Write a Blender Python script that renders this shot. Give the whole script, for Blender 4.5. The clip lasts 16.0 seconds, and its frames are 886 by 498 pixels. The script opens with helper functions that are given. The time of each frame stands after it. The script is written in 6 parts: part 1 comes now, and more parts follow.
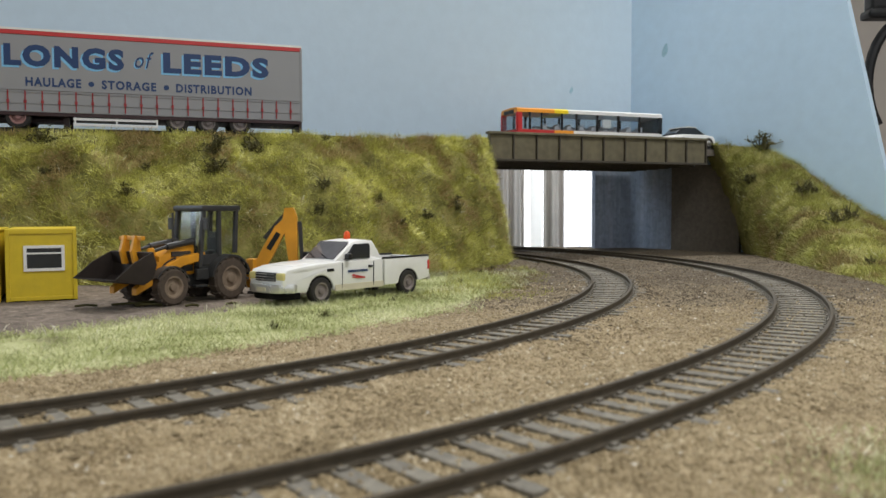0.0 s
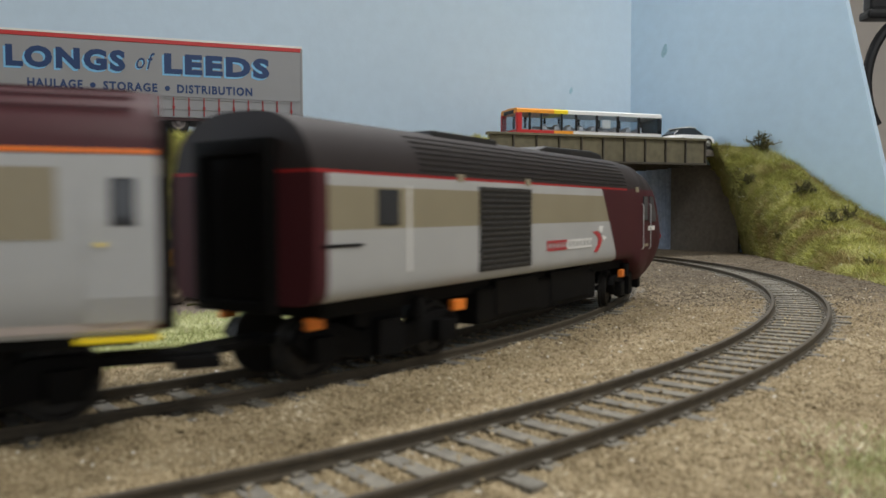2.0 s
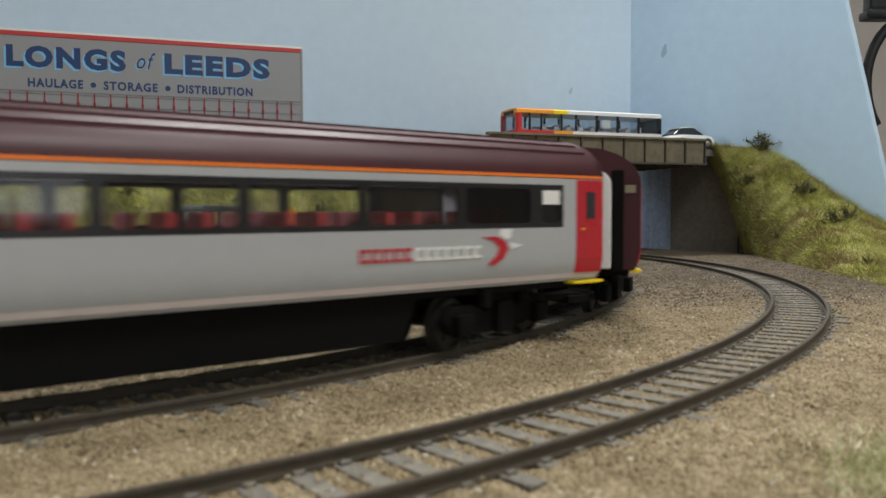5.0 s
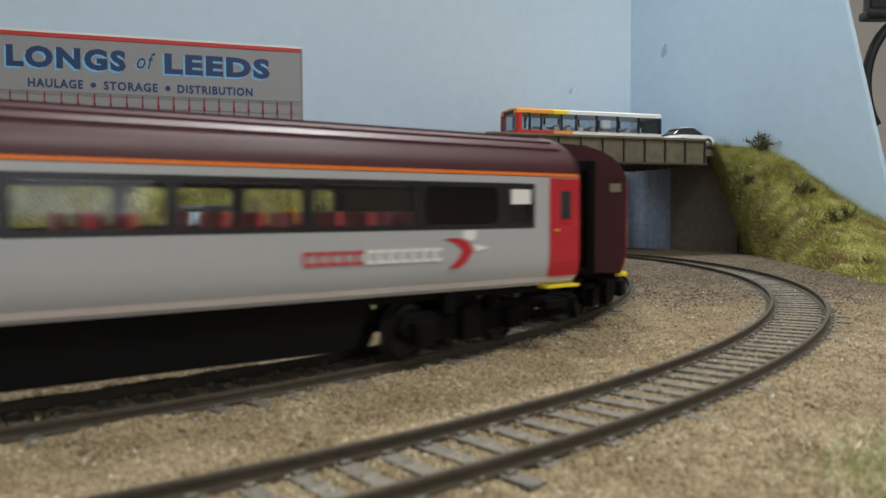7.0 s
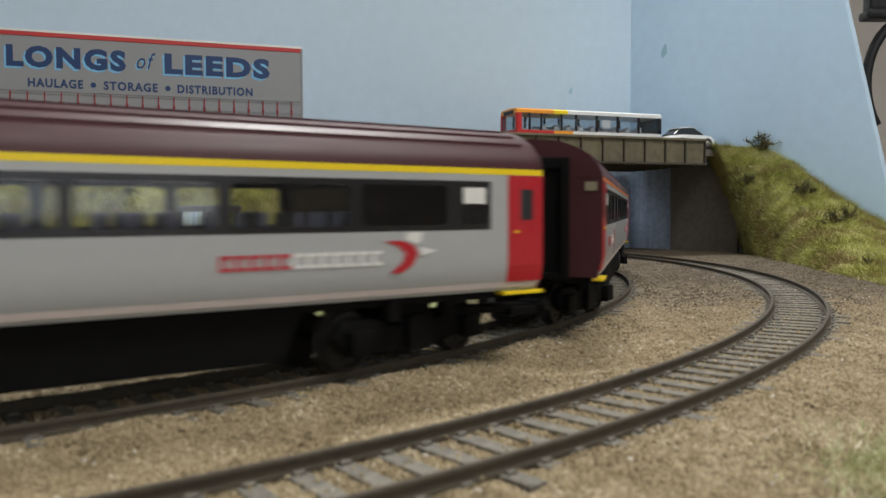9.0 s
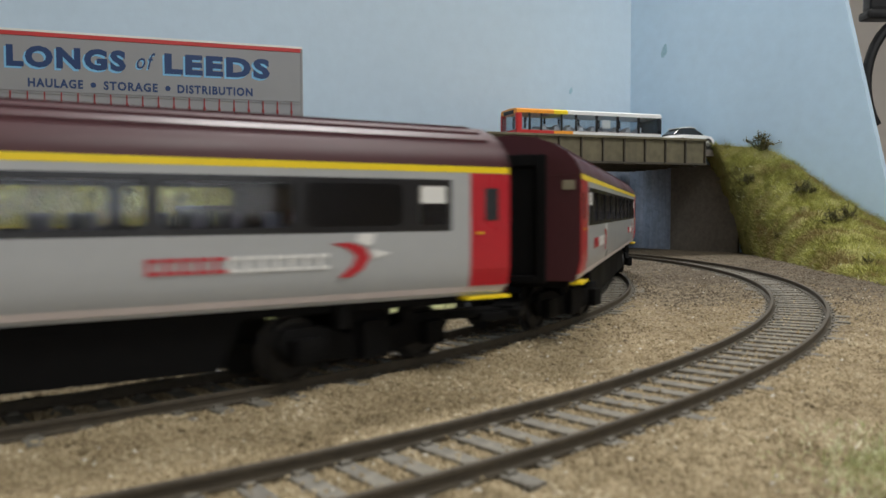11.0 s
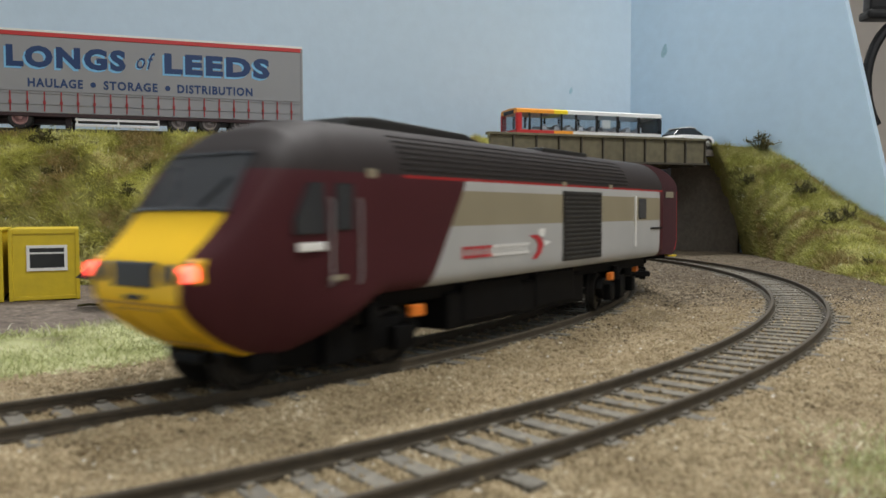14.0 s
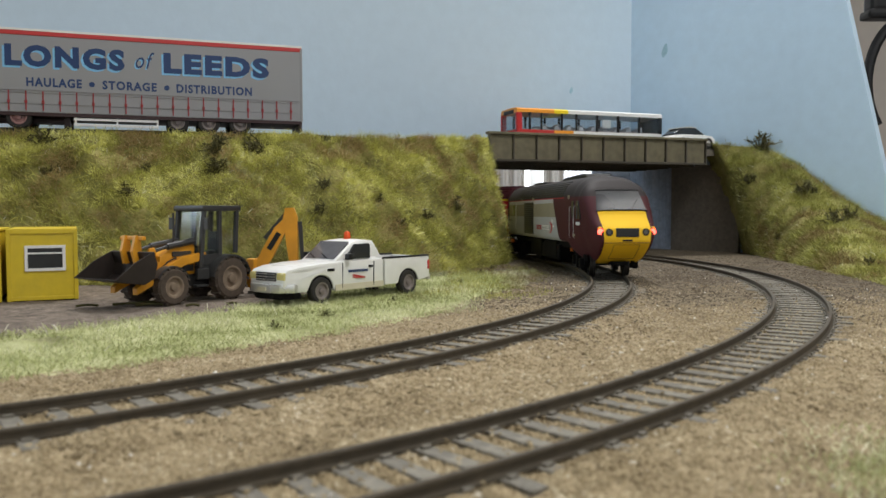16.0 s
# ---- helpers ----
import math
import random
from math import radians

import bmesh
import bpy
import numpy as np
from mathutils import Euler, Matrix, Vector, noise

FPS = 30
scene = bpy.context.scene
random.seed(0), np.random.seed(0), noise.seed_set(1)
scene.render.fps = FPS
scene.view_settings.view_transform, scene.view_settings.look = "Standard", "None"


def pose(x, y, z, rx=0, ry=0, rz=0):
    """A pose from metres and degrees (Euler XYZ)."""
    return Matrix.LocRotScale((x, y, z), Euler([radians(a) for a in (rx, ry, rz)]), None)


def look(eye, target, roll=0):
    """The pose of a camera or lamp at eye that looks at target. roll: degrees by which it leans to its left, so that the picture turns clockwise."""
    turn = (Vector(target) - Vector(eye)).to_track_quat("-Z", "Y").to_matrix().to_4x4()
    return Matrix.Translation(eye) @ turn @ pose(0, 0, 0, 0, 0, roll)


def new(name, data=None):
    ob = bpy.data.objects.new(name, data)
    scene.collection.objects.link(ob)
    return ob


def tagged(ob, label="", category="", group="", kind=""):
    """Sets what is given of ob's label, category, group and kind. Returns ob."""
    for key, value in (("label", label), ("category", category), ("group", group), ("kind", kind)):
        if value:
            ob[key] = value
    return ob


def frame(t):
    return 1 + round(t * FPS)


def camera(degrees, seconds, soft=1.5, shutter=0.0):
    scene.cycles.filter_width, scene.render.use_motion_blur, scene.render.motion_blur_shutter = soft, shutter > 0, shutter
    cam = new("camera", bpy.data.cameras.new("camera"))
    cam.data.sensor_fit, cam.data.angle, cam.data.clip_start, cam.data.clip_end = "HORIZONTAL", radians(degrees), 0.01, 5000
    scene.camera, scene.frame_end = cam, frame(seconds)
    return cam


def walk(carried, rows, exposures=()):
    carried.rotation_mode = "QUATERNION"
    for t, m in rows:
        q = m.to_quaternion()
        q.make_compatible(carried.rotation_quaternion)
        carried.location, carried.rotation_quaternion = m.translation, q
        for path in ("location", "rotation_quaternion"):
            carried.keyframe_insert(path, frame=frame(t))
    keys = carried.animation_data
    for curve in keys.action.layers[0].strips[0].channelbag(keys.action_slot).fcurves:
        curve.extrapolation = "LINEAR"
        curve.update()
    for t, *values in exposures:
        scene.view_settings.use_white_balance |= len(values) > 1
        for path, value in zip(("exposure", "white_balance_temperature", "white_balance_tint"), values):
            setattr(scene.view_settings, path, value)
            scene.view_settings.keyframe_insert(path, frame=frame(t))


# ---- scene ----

MM = 0.001


def at(x, y, z, rx=0, ry=0, rz=0):
    """A pose from millimetres and degrees."""
    return pose(x * MM, y * MM, z * MM, rx, ry, rz)


# ---- camera: stands still behind the tracks of a 4 mm scale model railway ----
cam = camera(58.36, 16.0, soft=1.5, shutter=0.5)
EYE = (0.0, 0.0, 0.03185)
# the near ballast lies out of focus
cam.data.dof.use_dof, cam.data.dof.focus_distance, cam.data.dof.aperture_fstop = True, 0.44, 38.0
AIM = (0.0, 1.0, 0.03185 - math.tan(0.0467))


def eye_back(mm):
    return look((EYE[0], EYE[1] - mm * MM, EYE[2]), (AIM[0], AIM[1], AIM[2]), -0.2)


walk(cam, [(0.0, eye_back(0)), (1.6, eye_back(0)), (2.2, eye_back(2.5)), (13.9, eye_back(2.5)), (14.4, eye_back(0.8)), (16.0, eye_back(0.8))],
     exposures=[(0.0, 0.0), (16.0, 0.0)])

# ---- world and light: a room by day, ceiling lamp behind the layout; front lamp and window behind the camera are added, unseen ----
world = bpy.data.worlds.new("world")
scene.world = world
world.use_nodes = True
world.node_tree.nodes["Background"].inputs[0].default_value = (0.55, 0.65, 0.8, 1)
world.node_tree.nodes["Background"].inputs[1].default_value = 0.3


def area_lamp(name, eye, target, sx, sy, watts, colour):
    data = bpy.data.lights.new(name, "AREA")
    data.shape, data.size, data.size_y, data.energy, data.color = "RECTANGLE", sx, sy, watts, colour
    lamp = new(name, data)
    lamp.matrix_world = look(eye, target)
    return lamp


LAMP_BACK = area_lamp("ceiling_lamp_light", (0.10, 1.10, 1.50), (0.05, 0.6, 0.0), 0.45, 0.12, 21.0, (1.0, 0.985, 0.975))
# Unseen lamp added low over the foreground, so brightness falls off with distance.
LAMP_FRONT = area_lamp("added_front_light", (0.36, 0.00, 0.80), (0.08, 0.18, 0.0), 0.6, 0.16, 5.0, (1.0, 0.985, 0.955))
# Added light from the right behind the camera; no window is known there.
LAMP_ROOM = area_lamp("added_light_behind_camera", (1.30, -2.12, 0.70), (0.0, 0.5, 0.05), 2.2, 1.4, 11.0, (0.94, 0.97, 1.0))
LAMP_WEST = area_lamp("daylight_through_side_window", (-2.62, 0.02, 0.72), (0.25, 0.68, 0.12), 1.2, 0.75, 24.0, (0.76, 0.88, 1.0))


# ---- materials ----
def nodes_of(m):
    return m.node_tree.nodes, m.node_tree.links


def material(name, colour, rough=0.6, metal=0.0, vary=0.12, grain=400.0, bump=0.0, bump_scale=900.0, coarse=40.0, coat=0.0, gloss=0.5):
    """A painted or raw surface with variation at two scales; scales are per metre."""
    m = bpy.data.materials.new(name)
    m.use_nodes = True
    n, l = nodes_of(m)
    b = n["Principled BSDF"]
    tc = n.new("ShaderNodeTexCoord")
    fine = n.new("ShaderNodeTexNoise"); fine.inputs["Scale"].default_value = grain; fine.inputs["Detail"].default_value = 6
    big = n.new("ShaderNodeTexNoise"); big.inputs["Scale"].default_value = coarse; big.inputs["Detail"].default_value = 3
    for t in (fine, big):
        l.new(tc.outputs["Object"], t.inputs["Vector"])
    add = n.new("ShaderNodeMath"); add.operation = "ADD"
    l.new(fine.outputs["Fac"], add.inputs[0]); l.new(big.outputs["Fac"], add.inputs[1])
    ramp = n.new("ShaderNodeMapRange")
    ramp.inputs["From Min"].default_value, ramp.inputs["From Max"].default_value = 0.6, 1.4
    ramp.inputs["To Min"].default_value, ramp.inputs["To Max"].default_value = 1 - vary, 1 + vary
    l.new(add.outputs[0], ramp.inputs["Value"])
    mul = n.new("ShaderNodeVectorMath"); mul.operation = "SCALE"
    mul.inputs[0].default_value = colour
    l.new(ramp.outputs[0], mul.inputs["Scale"])
    l.new(mul.outputs[0], b.inputs["Base Color"])
    rr = n.new("ShaderNodeMapRange")
    rr.inputs["From Min"].default_value, rr.inputs["From Max"].default_value = 0.3, 0.7
    rr.inputs["To Min"].default_value, rr.inputs["To Max"].default_value = max(0.02, rough - 0.08), min(1, rough + 0.08)
    l.new(big.outputs["Fac"], rr.inputs["Value"]); l.new(rr.outputs[0], b.inputs["Roughness"])
    b.inputs["Metallic"].default_value = metal
    b.inputs["Coat Weight"].default_value = coat
    b.inputs["Specular IOR Level"].default_value = gloss
    if bump:
        bt = n.new("ShaderNodeTexNoise"); bt.inputs["Scale"].default_value = bump_scale; bt.inputs["Detail"].default_value = 5
        l.new(tc.outputs["Object"], bt.inputs["Vector"])
        bn = n.new("ShaderNodeBump"); bn.inputs["Strength"].default_value = 0.7; bn.inputs["Distance"].default_value = bump
        l.new(bt.outputs["Fac"], bn.inputs["Height"]); l.new(bn.outputs[0], b.inputs["Normal"])
    return m


def mixed(name, colours, scale, rough=0.9, detail=6, bump=0.0, bump_scale=900.0, low=0.35, high=0.65, spots=None, spot_scale=600.0, stretch=(1, 1, 1)):
    """A surface whose colour wanders between several tones; optional light specks."""
    m = bpy.data.materials.new(name)
    m.use_nodes = True
    n, l = nodes_of(m)
    b = n["Principled BSDF"]
    tc = n.new("ShaderNodeTexCoord")
    t = n.new("ShaderNodeTexNoise"); t.inputs["Scale"].default_value = scale; t.inputs["Detail"].default_value = detail
    t.inputs["Roughness"].default_value = 0.68
    mp = n.new("ShaderNodeMapping"); mp.inputs["Scale"].default_value = stretch
    l.new(tc.outputs["Object"], mp.inputs[0]); l.new(mp.outputs[0], t.inputs["Vector"])
    r = n.new("ShaderNodeValToRGB")
    k = len(colours)
    while len(r.color_ramp.elements) < k:
        r.color_ramp.elements.new(0.5)
    for i, c in enumerate(colours):
        r.color_ramp.elements[i].position = low + (high - low) * i / (k - 1)
        r.color_ramp.elements[i].color = (*c, 1)
    l.new(t.outputs["Fac"], r.inputs[0])
    out = r.outputs[0]
    v = n.new("ShaderNodeTexVoronoi"); v.inputs["Scale"].default_value = spot_scale
    l.new(tc.outputs["Object"], v.inputs["Vector"])
    if spots:
        mr = n.new("ShaderNodeMapRange")
        mr.inputs["From Min"].default_value, mr.inputs["From Max"].default_value = 0.0, 1.0
        mr.inputs["To Min"].default_value, mr.inputs["To Max"].default_value = 1 - spots, 1 + spots
        sep = n.new("ShaderNodeSeparateColor"); l.new(v.outputs["Color"], sep.inputs[0])
        l.new(sep.outputs[0], mr.inputs["Value"])
        sc = n.new("ShaderNodeVectorMath"); sc.operation = "SCALE"
        l.new(out, sc.inputs[0]); l.new(mr.outputs[0], sc.inputs["Scale"])
        out = sc.outputs[0]
    l.new(out, b.inputs["Base Color"])
    b.inputs["Roughness"].default_value = rough
    if bump:
        bt = n.new("ShaderNodeTexNoise"); bt.inputs["Scale"].default_value = bump_scale; bt.inputs["Detail"].default_value = 4
        l.new(tc.outputs["Object"], bt.inputs["Vector"])
        bn = n.new("ShaderNodeBump"); bn.inputs["Strength"].default_value = 0.8; bn.inputs["Distance"].default_value = bump
        l.new(bt.outputs["Fac"], bn.inputs["Height"]); l.new(bn.outputs[0], b.inputs["Normal"])
    return m


def blades_material(name, colours, rough=0.8, patches=34.0, own=0.38):
    """Fibres and leaves: a tone for each island."""
    m = bpy.data.materials.new(name)
    m.use_nodes = True
    n, l = nodes_of(m)
    b = n["Principled BSDF"]
    g = n.new("ShaderNodeNewGeometry")
    tc = n.new("ShaderNodeTexCoord")
    t = n.new("ShaderNodeTexNoise"); t.inputs["Scale"].default_value = patches; t.inputs["Detail"].default_value = 6
    l.new(tc.outputs["Object"], t.inputs["Vector"])
    mix = n.new("ShaderNodeMath"); mix.operation = "MULTIPLY_ADD"
    mix.inputs[1].default_value = own
    l.new(g.outputs["Random Per Island"], mix.inputs[0])
    sub = n.new("ShaderNodeMapRange")
    sub.inputs["From Min"].default_value, sub.inputs["From Max"].default_value = 0.36, 0.64
    sub.inputs["To Min"].default_value, sub.inputs["To Max"].default_value = 0.0, 1.0 - own
    l.new(t.outputs["Fac"], sub.inputs["Value"]); l.new(sub.outputs[0], mix.inputs[2])
    r = n.new("ShaderNodeValToRGB")
    k = len(colours)
    while len(r.color_ramp.elements) < k:
        r.color_ramp.elements.new(0.5)
    for i, c in enumerate(colours):
        r.color_ramp.elements[i].position = i / (k - 1)
        r.color_ramp.elements[i].color = (*c, 1)
    l.new(mix.outputs[0], r.inputs[0]); l.new(r.outputs[0], b.inputs["Base Color"])
    b.inputs["Roughness"].default_value = rough
    b.inputs["Specular IOR Level"].default_value = 0.25
    return m


def glowing(name, colour, strength):
    m = bpy.data.materials.new(name)
    m.use_nodes = True
    b = m.node_tree.nodes["Principled BSDF"]
    b.inputs["Base Color"].default_value = (*colour, 1)
    b.inputs["Emission Color"].default_value = (*colour, 1)
    b.inputs["Emission Strength"].default_value = strength
    return m


def clear_glass(name, tint=(0.9, 0.93, 0.95), see=0.85, rough=0.05):
    """Thin glazing: mostly clear, with a glossy skin."""
    m = bpy.data.materials.new(name)
    m.use_nodes = True
    n, l = nodes_of(m)
    n.remove(n["Principled BSDF"])
    tr = n.new("ShaderNodeBsdfTransparent"); tr.inputs[0].default_value = (*[c * see for c in tint], 1)
    gl = n.new("ShaderNodeBsdfGlossy"); gl.inputs["Roughness"].default_value = rough
    lw = n.new("ShaderNodeLayerWeight")
    pw = n.new("ShaderNodeMath"); pw.operation = "POWER"; pw.inputs[1].default_value = 4.0
    l.new(lw.outputs["Facing"], pw.inputs[0])
    fr = n.new("ShaderNodeMath"); fr.operation = "MULTIPLY_ADD"; fr.inputs[1].default_value, fr.inputs[2].default_value = 0.5, 0.035
    l.new(pw.outputs[0], fr.inputs[0])
    mx = n.new("ShaderNodeMixShader")
    l.new(fr.outputs[0], mx.inputs[0]); l.new(tr.outputs[0], mx.inputs[1]); l.new(gl.outputs[0], mx.inputs[2])
    l.new(mx.outputs[0], n["Material Output"].inputs[0])
    return m


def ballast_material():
    """Crumbly ballast: sandy in the open, turning brown towards the bridge, crumb by crumb; the brown has shade painted
    in.
    """
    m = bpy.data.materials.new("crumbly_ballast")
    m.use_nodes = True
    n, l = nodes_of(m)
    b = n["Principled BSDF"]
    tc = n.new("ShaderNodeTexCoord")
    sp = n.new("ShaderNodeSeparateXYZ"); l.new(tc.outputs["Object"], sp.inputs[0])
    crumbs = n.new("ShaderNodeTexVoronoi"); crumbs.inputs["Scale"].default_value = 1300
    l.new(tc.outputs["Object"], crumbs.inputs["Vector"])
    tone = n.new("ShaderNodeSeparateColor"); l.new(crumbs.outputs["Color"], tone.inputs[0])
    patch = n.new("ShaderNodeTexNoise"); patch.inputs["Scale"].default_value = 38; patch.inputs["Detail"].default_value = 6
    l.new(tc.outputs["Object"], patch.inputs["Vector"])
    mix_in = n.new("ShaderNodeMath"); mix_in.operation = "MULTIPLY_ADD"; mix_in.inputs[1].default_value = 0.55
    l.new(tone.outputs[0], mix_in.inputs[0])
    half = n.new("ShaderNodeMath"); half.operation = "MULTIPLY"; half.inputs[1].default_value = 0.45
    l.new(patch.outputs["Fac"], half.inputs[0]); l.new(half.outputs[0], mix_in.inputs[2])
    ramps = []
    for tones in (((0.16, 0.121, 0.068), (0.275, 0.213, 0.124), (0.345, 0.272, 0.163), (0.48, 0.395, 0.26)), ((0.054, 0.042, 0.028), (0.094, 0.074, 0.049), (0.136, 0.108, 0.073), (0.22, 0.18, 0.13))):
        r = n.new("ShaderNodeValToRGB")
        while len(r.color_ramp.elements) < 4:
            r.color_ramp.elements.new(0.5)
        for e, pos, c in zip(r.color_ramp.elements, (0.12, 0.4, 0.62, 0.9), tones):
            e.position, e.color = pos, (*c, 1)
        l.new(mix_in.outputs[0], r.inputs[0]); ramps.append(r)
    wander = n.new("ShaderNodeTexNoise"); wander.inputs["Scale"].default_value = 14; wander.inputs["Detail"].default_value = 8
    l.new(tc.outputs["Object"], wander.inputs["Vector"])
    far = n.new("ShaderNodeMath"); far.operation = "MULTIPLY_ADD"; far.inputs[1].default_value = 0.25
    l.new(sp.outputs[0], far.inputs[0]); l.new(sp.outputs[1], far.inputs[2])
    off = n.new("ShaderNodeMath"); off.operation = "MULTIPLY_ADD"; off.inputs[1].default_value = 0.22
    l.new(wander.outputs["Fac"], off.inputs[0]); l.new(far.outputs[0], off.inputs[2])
    # 0 in the open, 1 towards the bridge, where shade is mixed into the brown
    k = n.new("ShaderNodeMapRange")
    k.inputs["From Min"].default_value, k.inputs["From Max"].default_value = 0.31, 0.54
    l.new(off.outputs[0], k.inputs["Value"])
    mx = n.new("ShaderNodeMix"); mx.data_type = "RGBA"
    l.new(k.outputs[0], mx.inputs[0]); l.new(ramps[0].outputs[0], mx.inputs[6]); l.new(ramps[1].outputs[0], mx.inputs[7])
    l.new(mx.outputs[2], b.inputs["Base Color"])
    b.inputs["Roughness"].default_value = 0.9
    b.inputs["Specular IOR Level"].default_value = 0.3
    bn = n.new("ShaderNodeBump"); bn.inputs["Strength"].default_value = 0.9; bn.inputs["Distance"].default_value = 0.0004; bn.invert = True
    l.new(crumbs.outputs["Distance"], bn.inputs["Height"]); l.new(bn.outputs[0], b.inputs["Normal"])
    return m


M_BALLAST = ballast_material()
M_STONES = blades_material("ballast_grains", [(0.12, 0.09, 0.051), (0.25, 0.194, 0.113), (0.34, 0.269, 0.161), (0.42, 0.342, 0.213), (0.66, 0.57, 0.42)], 0.85, 60.0, 0.62)
# Browner grains for the far curve, darkened to include the shade there.
M_SHADED_BROWN_STONES = blades_material("shaded_brown_ballast_grains", [(0.045, 0.035, 0.023), (0.094, 0.074, 0.049), (0.136, 0.108, 0.073), (0.18, 0.146, 0.103), (0.36, 0.30, 0.23)], 0.85, 60.0, 0.62)
# A few pale grains; their light colour stands in for the ballast's glints.
M_PALE_STONES = material("pale_glint_grains", (0.66, 0.62, 0.54), 0.35, vary=0.2)
M_YARD = mixed("yard_dirt", [(0.085, 0.066, 0.05), (0.145, 0.115, 0.09), (0.21, 0.17, 0.135)], 180, 0.95, 8, 0.0006, 900, 0.3, 0.7, 0.3, 700)
M_VERGE_BED = mixed("verge_turf", [(0.18, 0.17, 0.08), (0.36, 0.37, 0.17), (0.52, 0.52, 0.30)], 60, 0.95, 8, 0.0008, 700)
M_BANK = mixed("bank_earth", [(0.12, 0.11, 0.03), (0.24, 0.23, 0.06), (0.32, 0.27, 0.10)], 60, 0.95, 8, 0.0015, 600)
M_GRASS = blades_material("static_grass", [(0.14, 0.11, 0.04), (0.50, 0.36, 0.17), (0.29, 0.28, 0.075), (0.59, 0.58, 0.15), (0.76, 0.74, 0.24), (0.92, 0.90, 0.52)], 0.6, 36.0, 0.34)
# Olive grass; the right slope's weaker light is also put into these darker tones.
M_GRASS_OLIVE_DIM = blades_material("dim_olive_static_grass", [(0.10, 0.08, 0.03), (0.36, 0.26, 0.11), (0.22, 0.215, 0.055), (0.40, 0.40, 0.10), (0.53, 0.52, 0.16), (0.76, 0.73, 0.40)], 0.6, 36.0, 0.34)
M_VERGE = blades_material("pale_verge_grass", [(0.20, 0.19, 0.08), (0.34, 0.38, 0.15), (0.53, 0.56, 0.28), (0.66, 0.67, 0.41), (0.88, 0.85, 0.64)], 0.6, 26.0, 0.42)
M_STRAW = material("glossy_straw_fibre", (0.86, 0.84, 0.66), 0.25, vary=0.15)
M_BUSH = blades_material("dry_bush", [(0.040, 0.038, 0.014), (0.075, 0.070, 0.026), (0.13, 0.115, 0.05)], 0.95)
M_SKY = material("sky_blue_paint", (0.55, 0.68, 0.79), 0.75, vary=0.05, grain=90, bump=0.00025, bump_scale=160, coarse=5)
# Same sky paint as M_SKY, with the side board's bluish daylight put into the colour.
M_SKY_DAYLIT = material("sky_blue_paint_side_daylit", (0.56, 0.73, 0.88), 0.75, vary=0.06, grain=90, bump=0.00025, bump_scale=160, coarse=5)
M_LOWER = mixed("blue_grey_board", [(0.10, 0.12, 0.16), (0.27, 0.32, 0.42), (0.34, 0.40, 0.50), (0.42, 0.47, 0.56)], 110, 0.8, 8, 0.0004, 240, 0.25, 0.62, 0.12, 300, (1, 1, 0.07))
M_CONC = material("weathered_card_concrete", (0.175, 0.155, 0.13), 0.9, vary=0.3, grain=300, bump=0.0003, bump_scale=700, coarse=30)
M_GIRDER = material("weathered_girder_paint", (0.15, 0.132, 0.082), 0.75, vary=0.35, grain=160, bump=0.0002, bump_scale=800, coarse=60)
M_GIRDER_D = material("girder_grime", (0.07, 0.06, 0.045), 0.85, vary=0.3, grain=200)
M_RAIL = material("rusty_rail_side", (0.066, 0.053, 0.035), 0.75, 0.1, vary=0.35, grain=500)
M_RAILTOP = material("worn_rail_top", (0.30, 0.275, 0.235), 0.30, 0.9, vary=0.25, grain=300)
M_SLEEPER = material("weathered_sleeper", (0.178, 0.164, 0.134), 0.85, vary=0.45, grain=700, bump=0.0002, coarse=120)
M_ROOM = material("cream_room_wall", (0.62, 0.56, 0.49), 0.85, vary=0.04, grain=20, coarse=3)
M_CEIL = material("white_ceiling_paint", (0.8, 0.8, 0.78), 0.9, vary=0.03, grain=20, coarse=3)
M_CARPET = material("grey_carpet", (0.2, 0.19, 0.18), 0.95, vary=0.2, grain=200)
M_CURTAIN = material("cream_curtain", (0.82, 0.79, 0.74), 0.9, vary=0.06, grain=60)
M_NET = glowing("bright_net_curtain", (0.90, 0.94, 1.0), 0.82)
M_DAY = glowing("daylit_window", (0.95, 0.98, 1.0), 1.6)
M_BLACK = material("black_plastic", (0.012, 0.012, 0.013), 0.5, vary=0.2, gloss=0.3)
M_MATT = material("matt_black_underframe", (0.004, 0.0038, 0.0038), 0.7, vary=0.3, gloss=0.12)
M_TYRE = material("rubber_tyre", (0.022, 0.02, 0.018), 0.85, vary=0.3)
M_STEEL = material("wheel_steel", (0.3, 0.29, 0.27), 0.4, 0.9)
M_WHITE = material("white_paint", (0.78, 0.78, 0.76), 0.35, vary=0.04, coat=0.3)
M_GREY = material("silver_grey_livery", (0.40, 0.415, 0.425), 0.34, vary=0.04, coarse=20, coat=0.25)
M_MAROON = material("maroon_livery", (0.052, 0.009, 0.013), 0.46, vary=0.12, coarse=20, gloss=0.4)
M_RED = material("red_door_paint", (0.47, 0.009, 0.022), 0.35, vary=0.06, coat=0.3)
M_ORANGE = material("orange_line", (0.85, 0.20, 0.02), 0.4, vary=0.05)
M_YELLOW = material("warning_yellow", (0.85, 0.52, 0.02), 0.38, vary=0.05, coat=0.2)
M_LINE = material("first_class_yellow", (0.9, 0.68, 0.01), 0.4, vary=0.04)
M_BEIGE = material("beige_livery_band", (0.27, 0.24, 0.165), 0.4, vary=0.05)
M_BAND = material("black_window_band", (0.012, 0.012, 0.014), 0.22, vary=0.1)
M_GLASS = clear_glass("coach_glass", (0.95, 0.96, 0.97), see=1.0)
M_VGLASS = clear_glass("vehicle_glass", see=0.93)
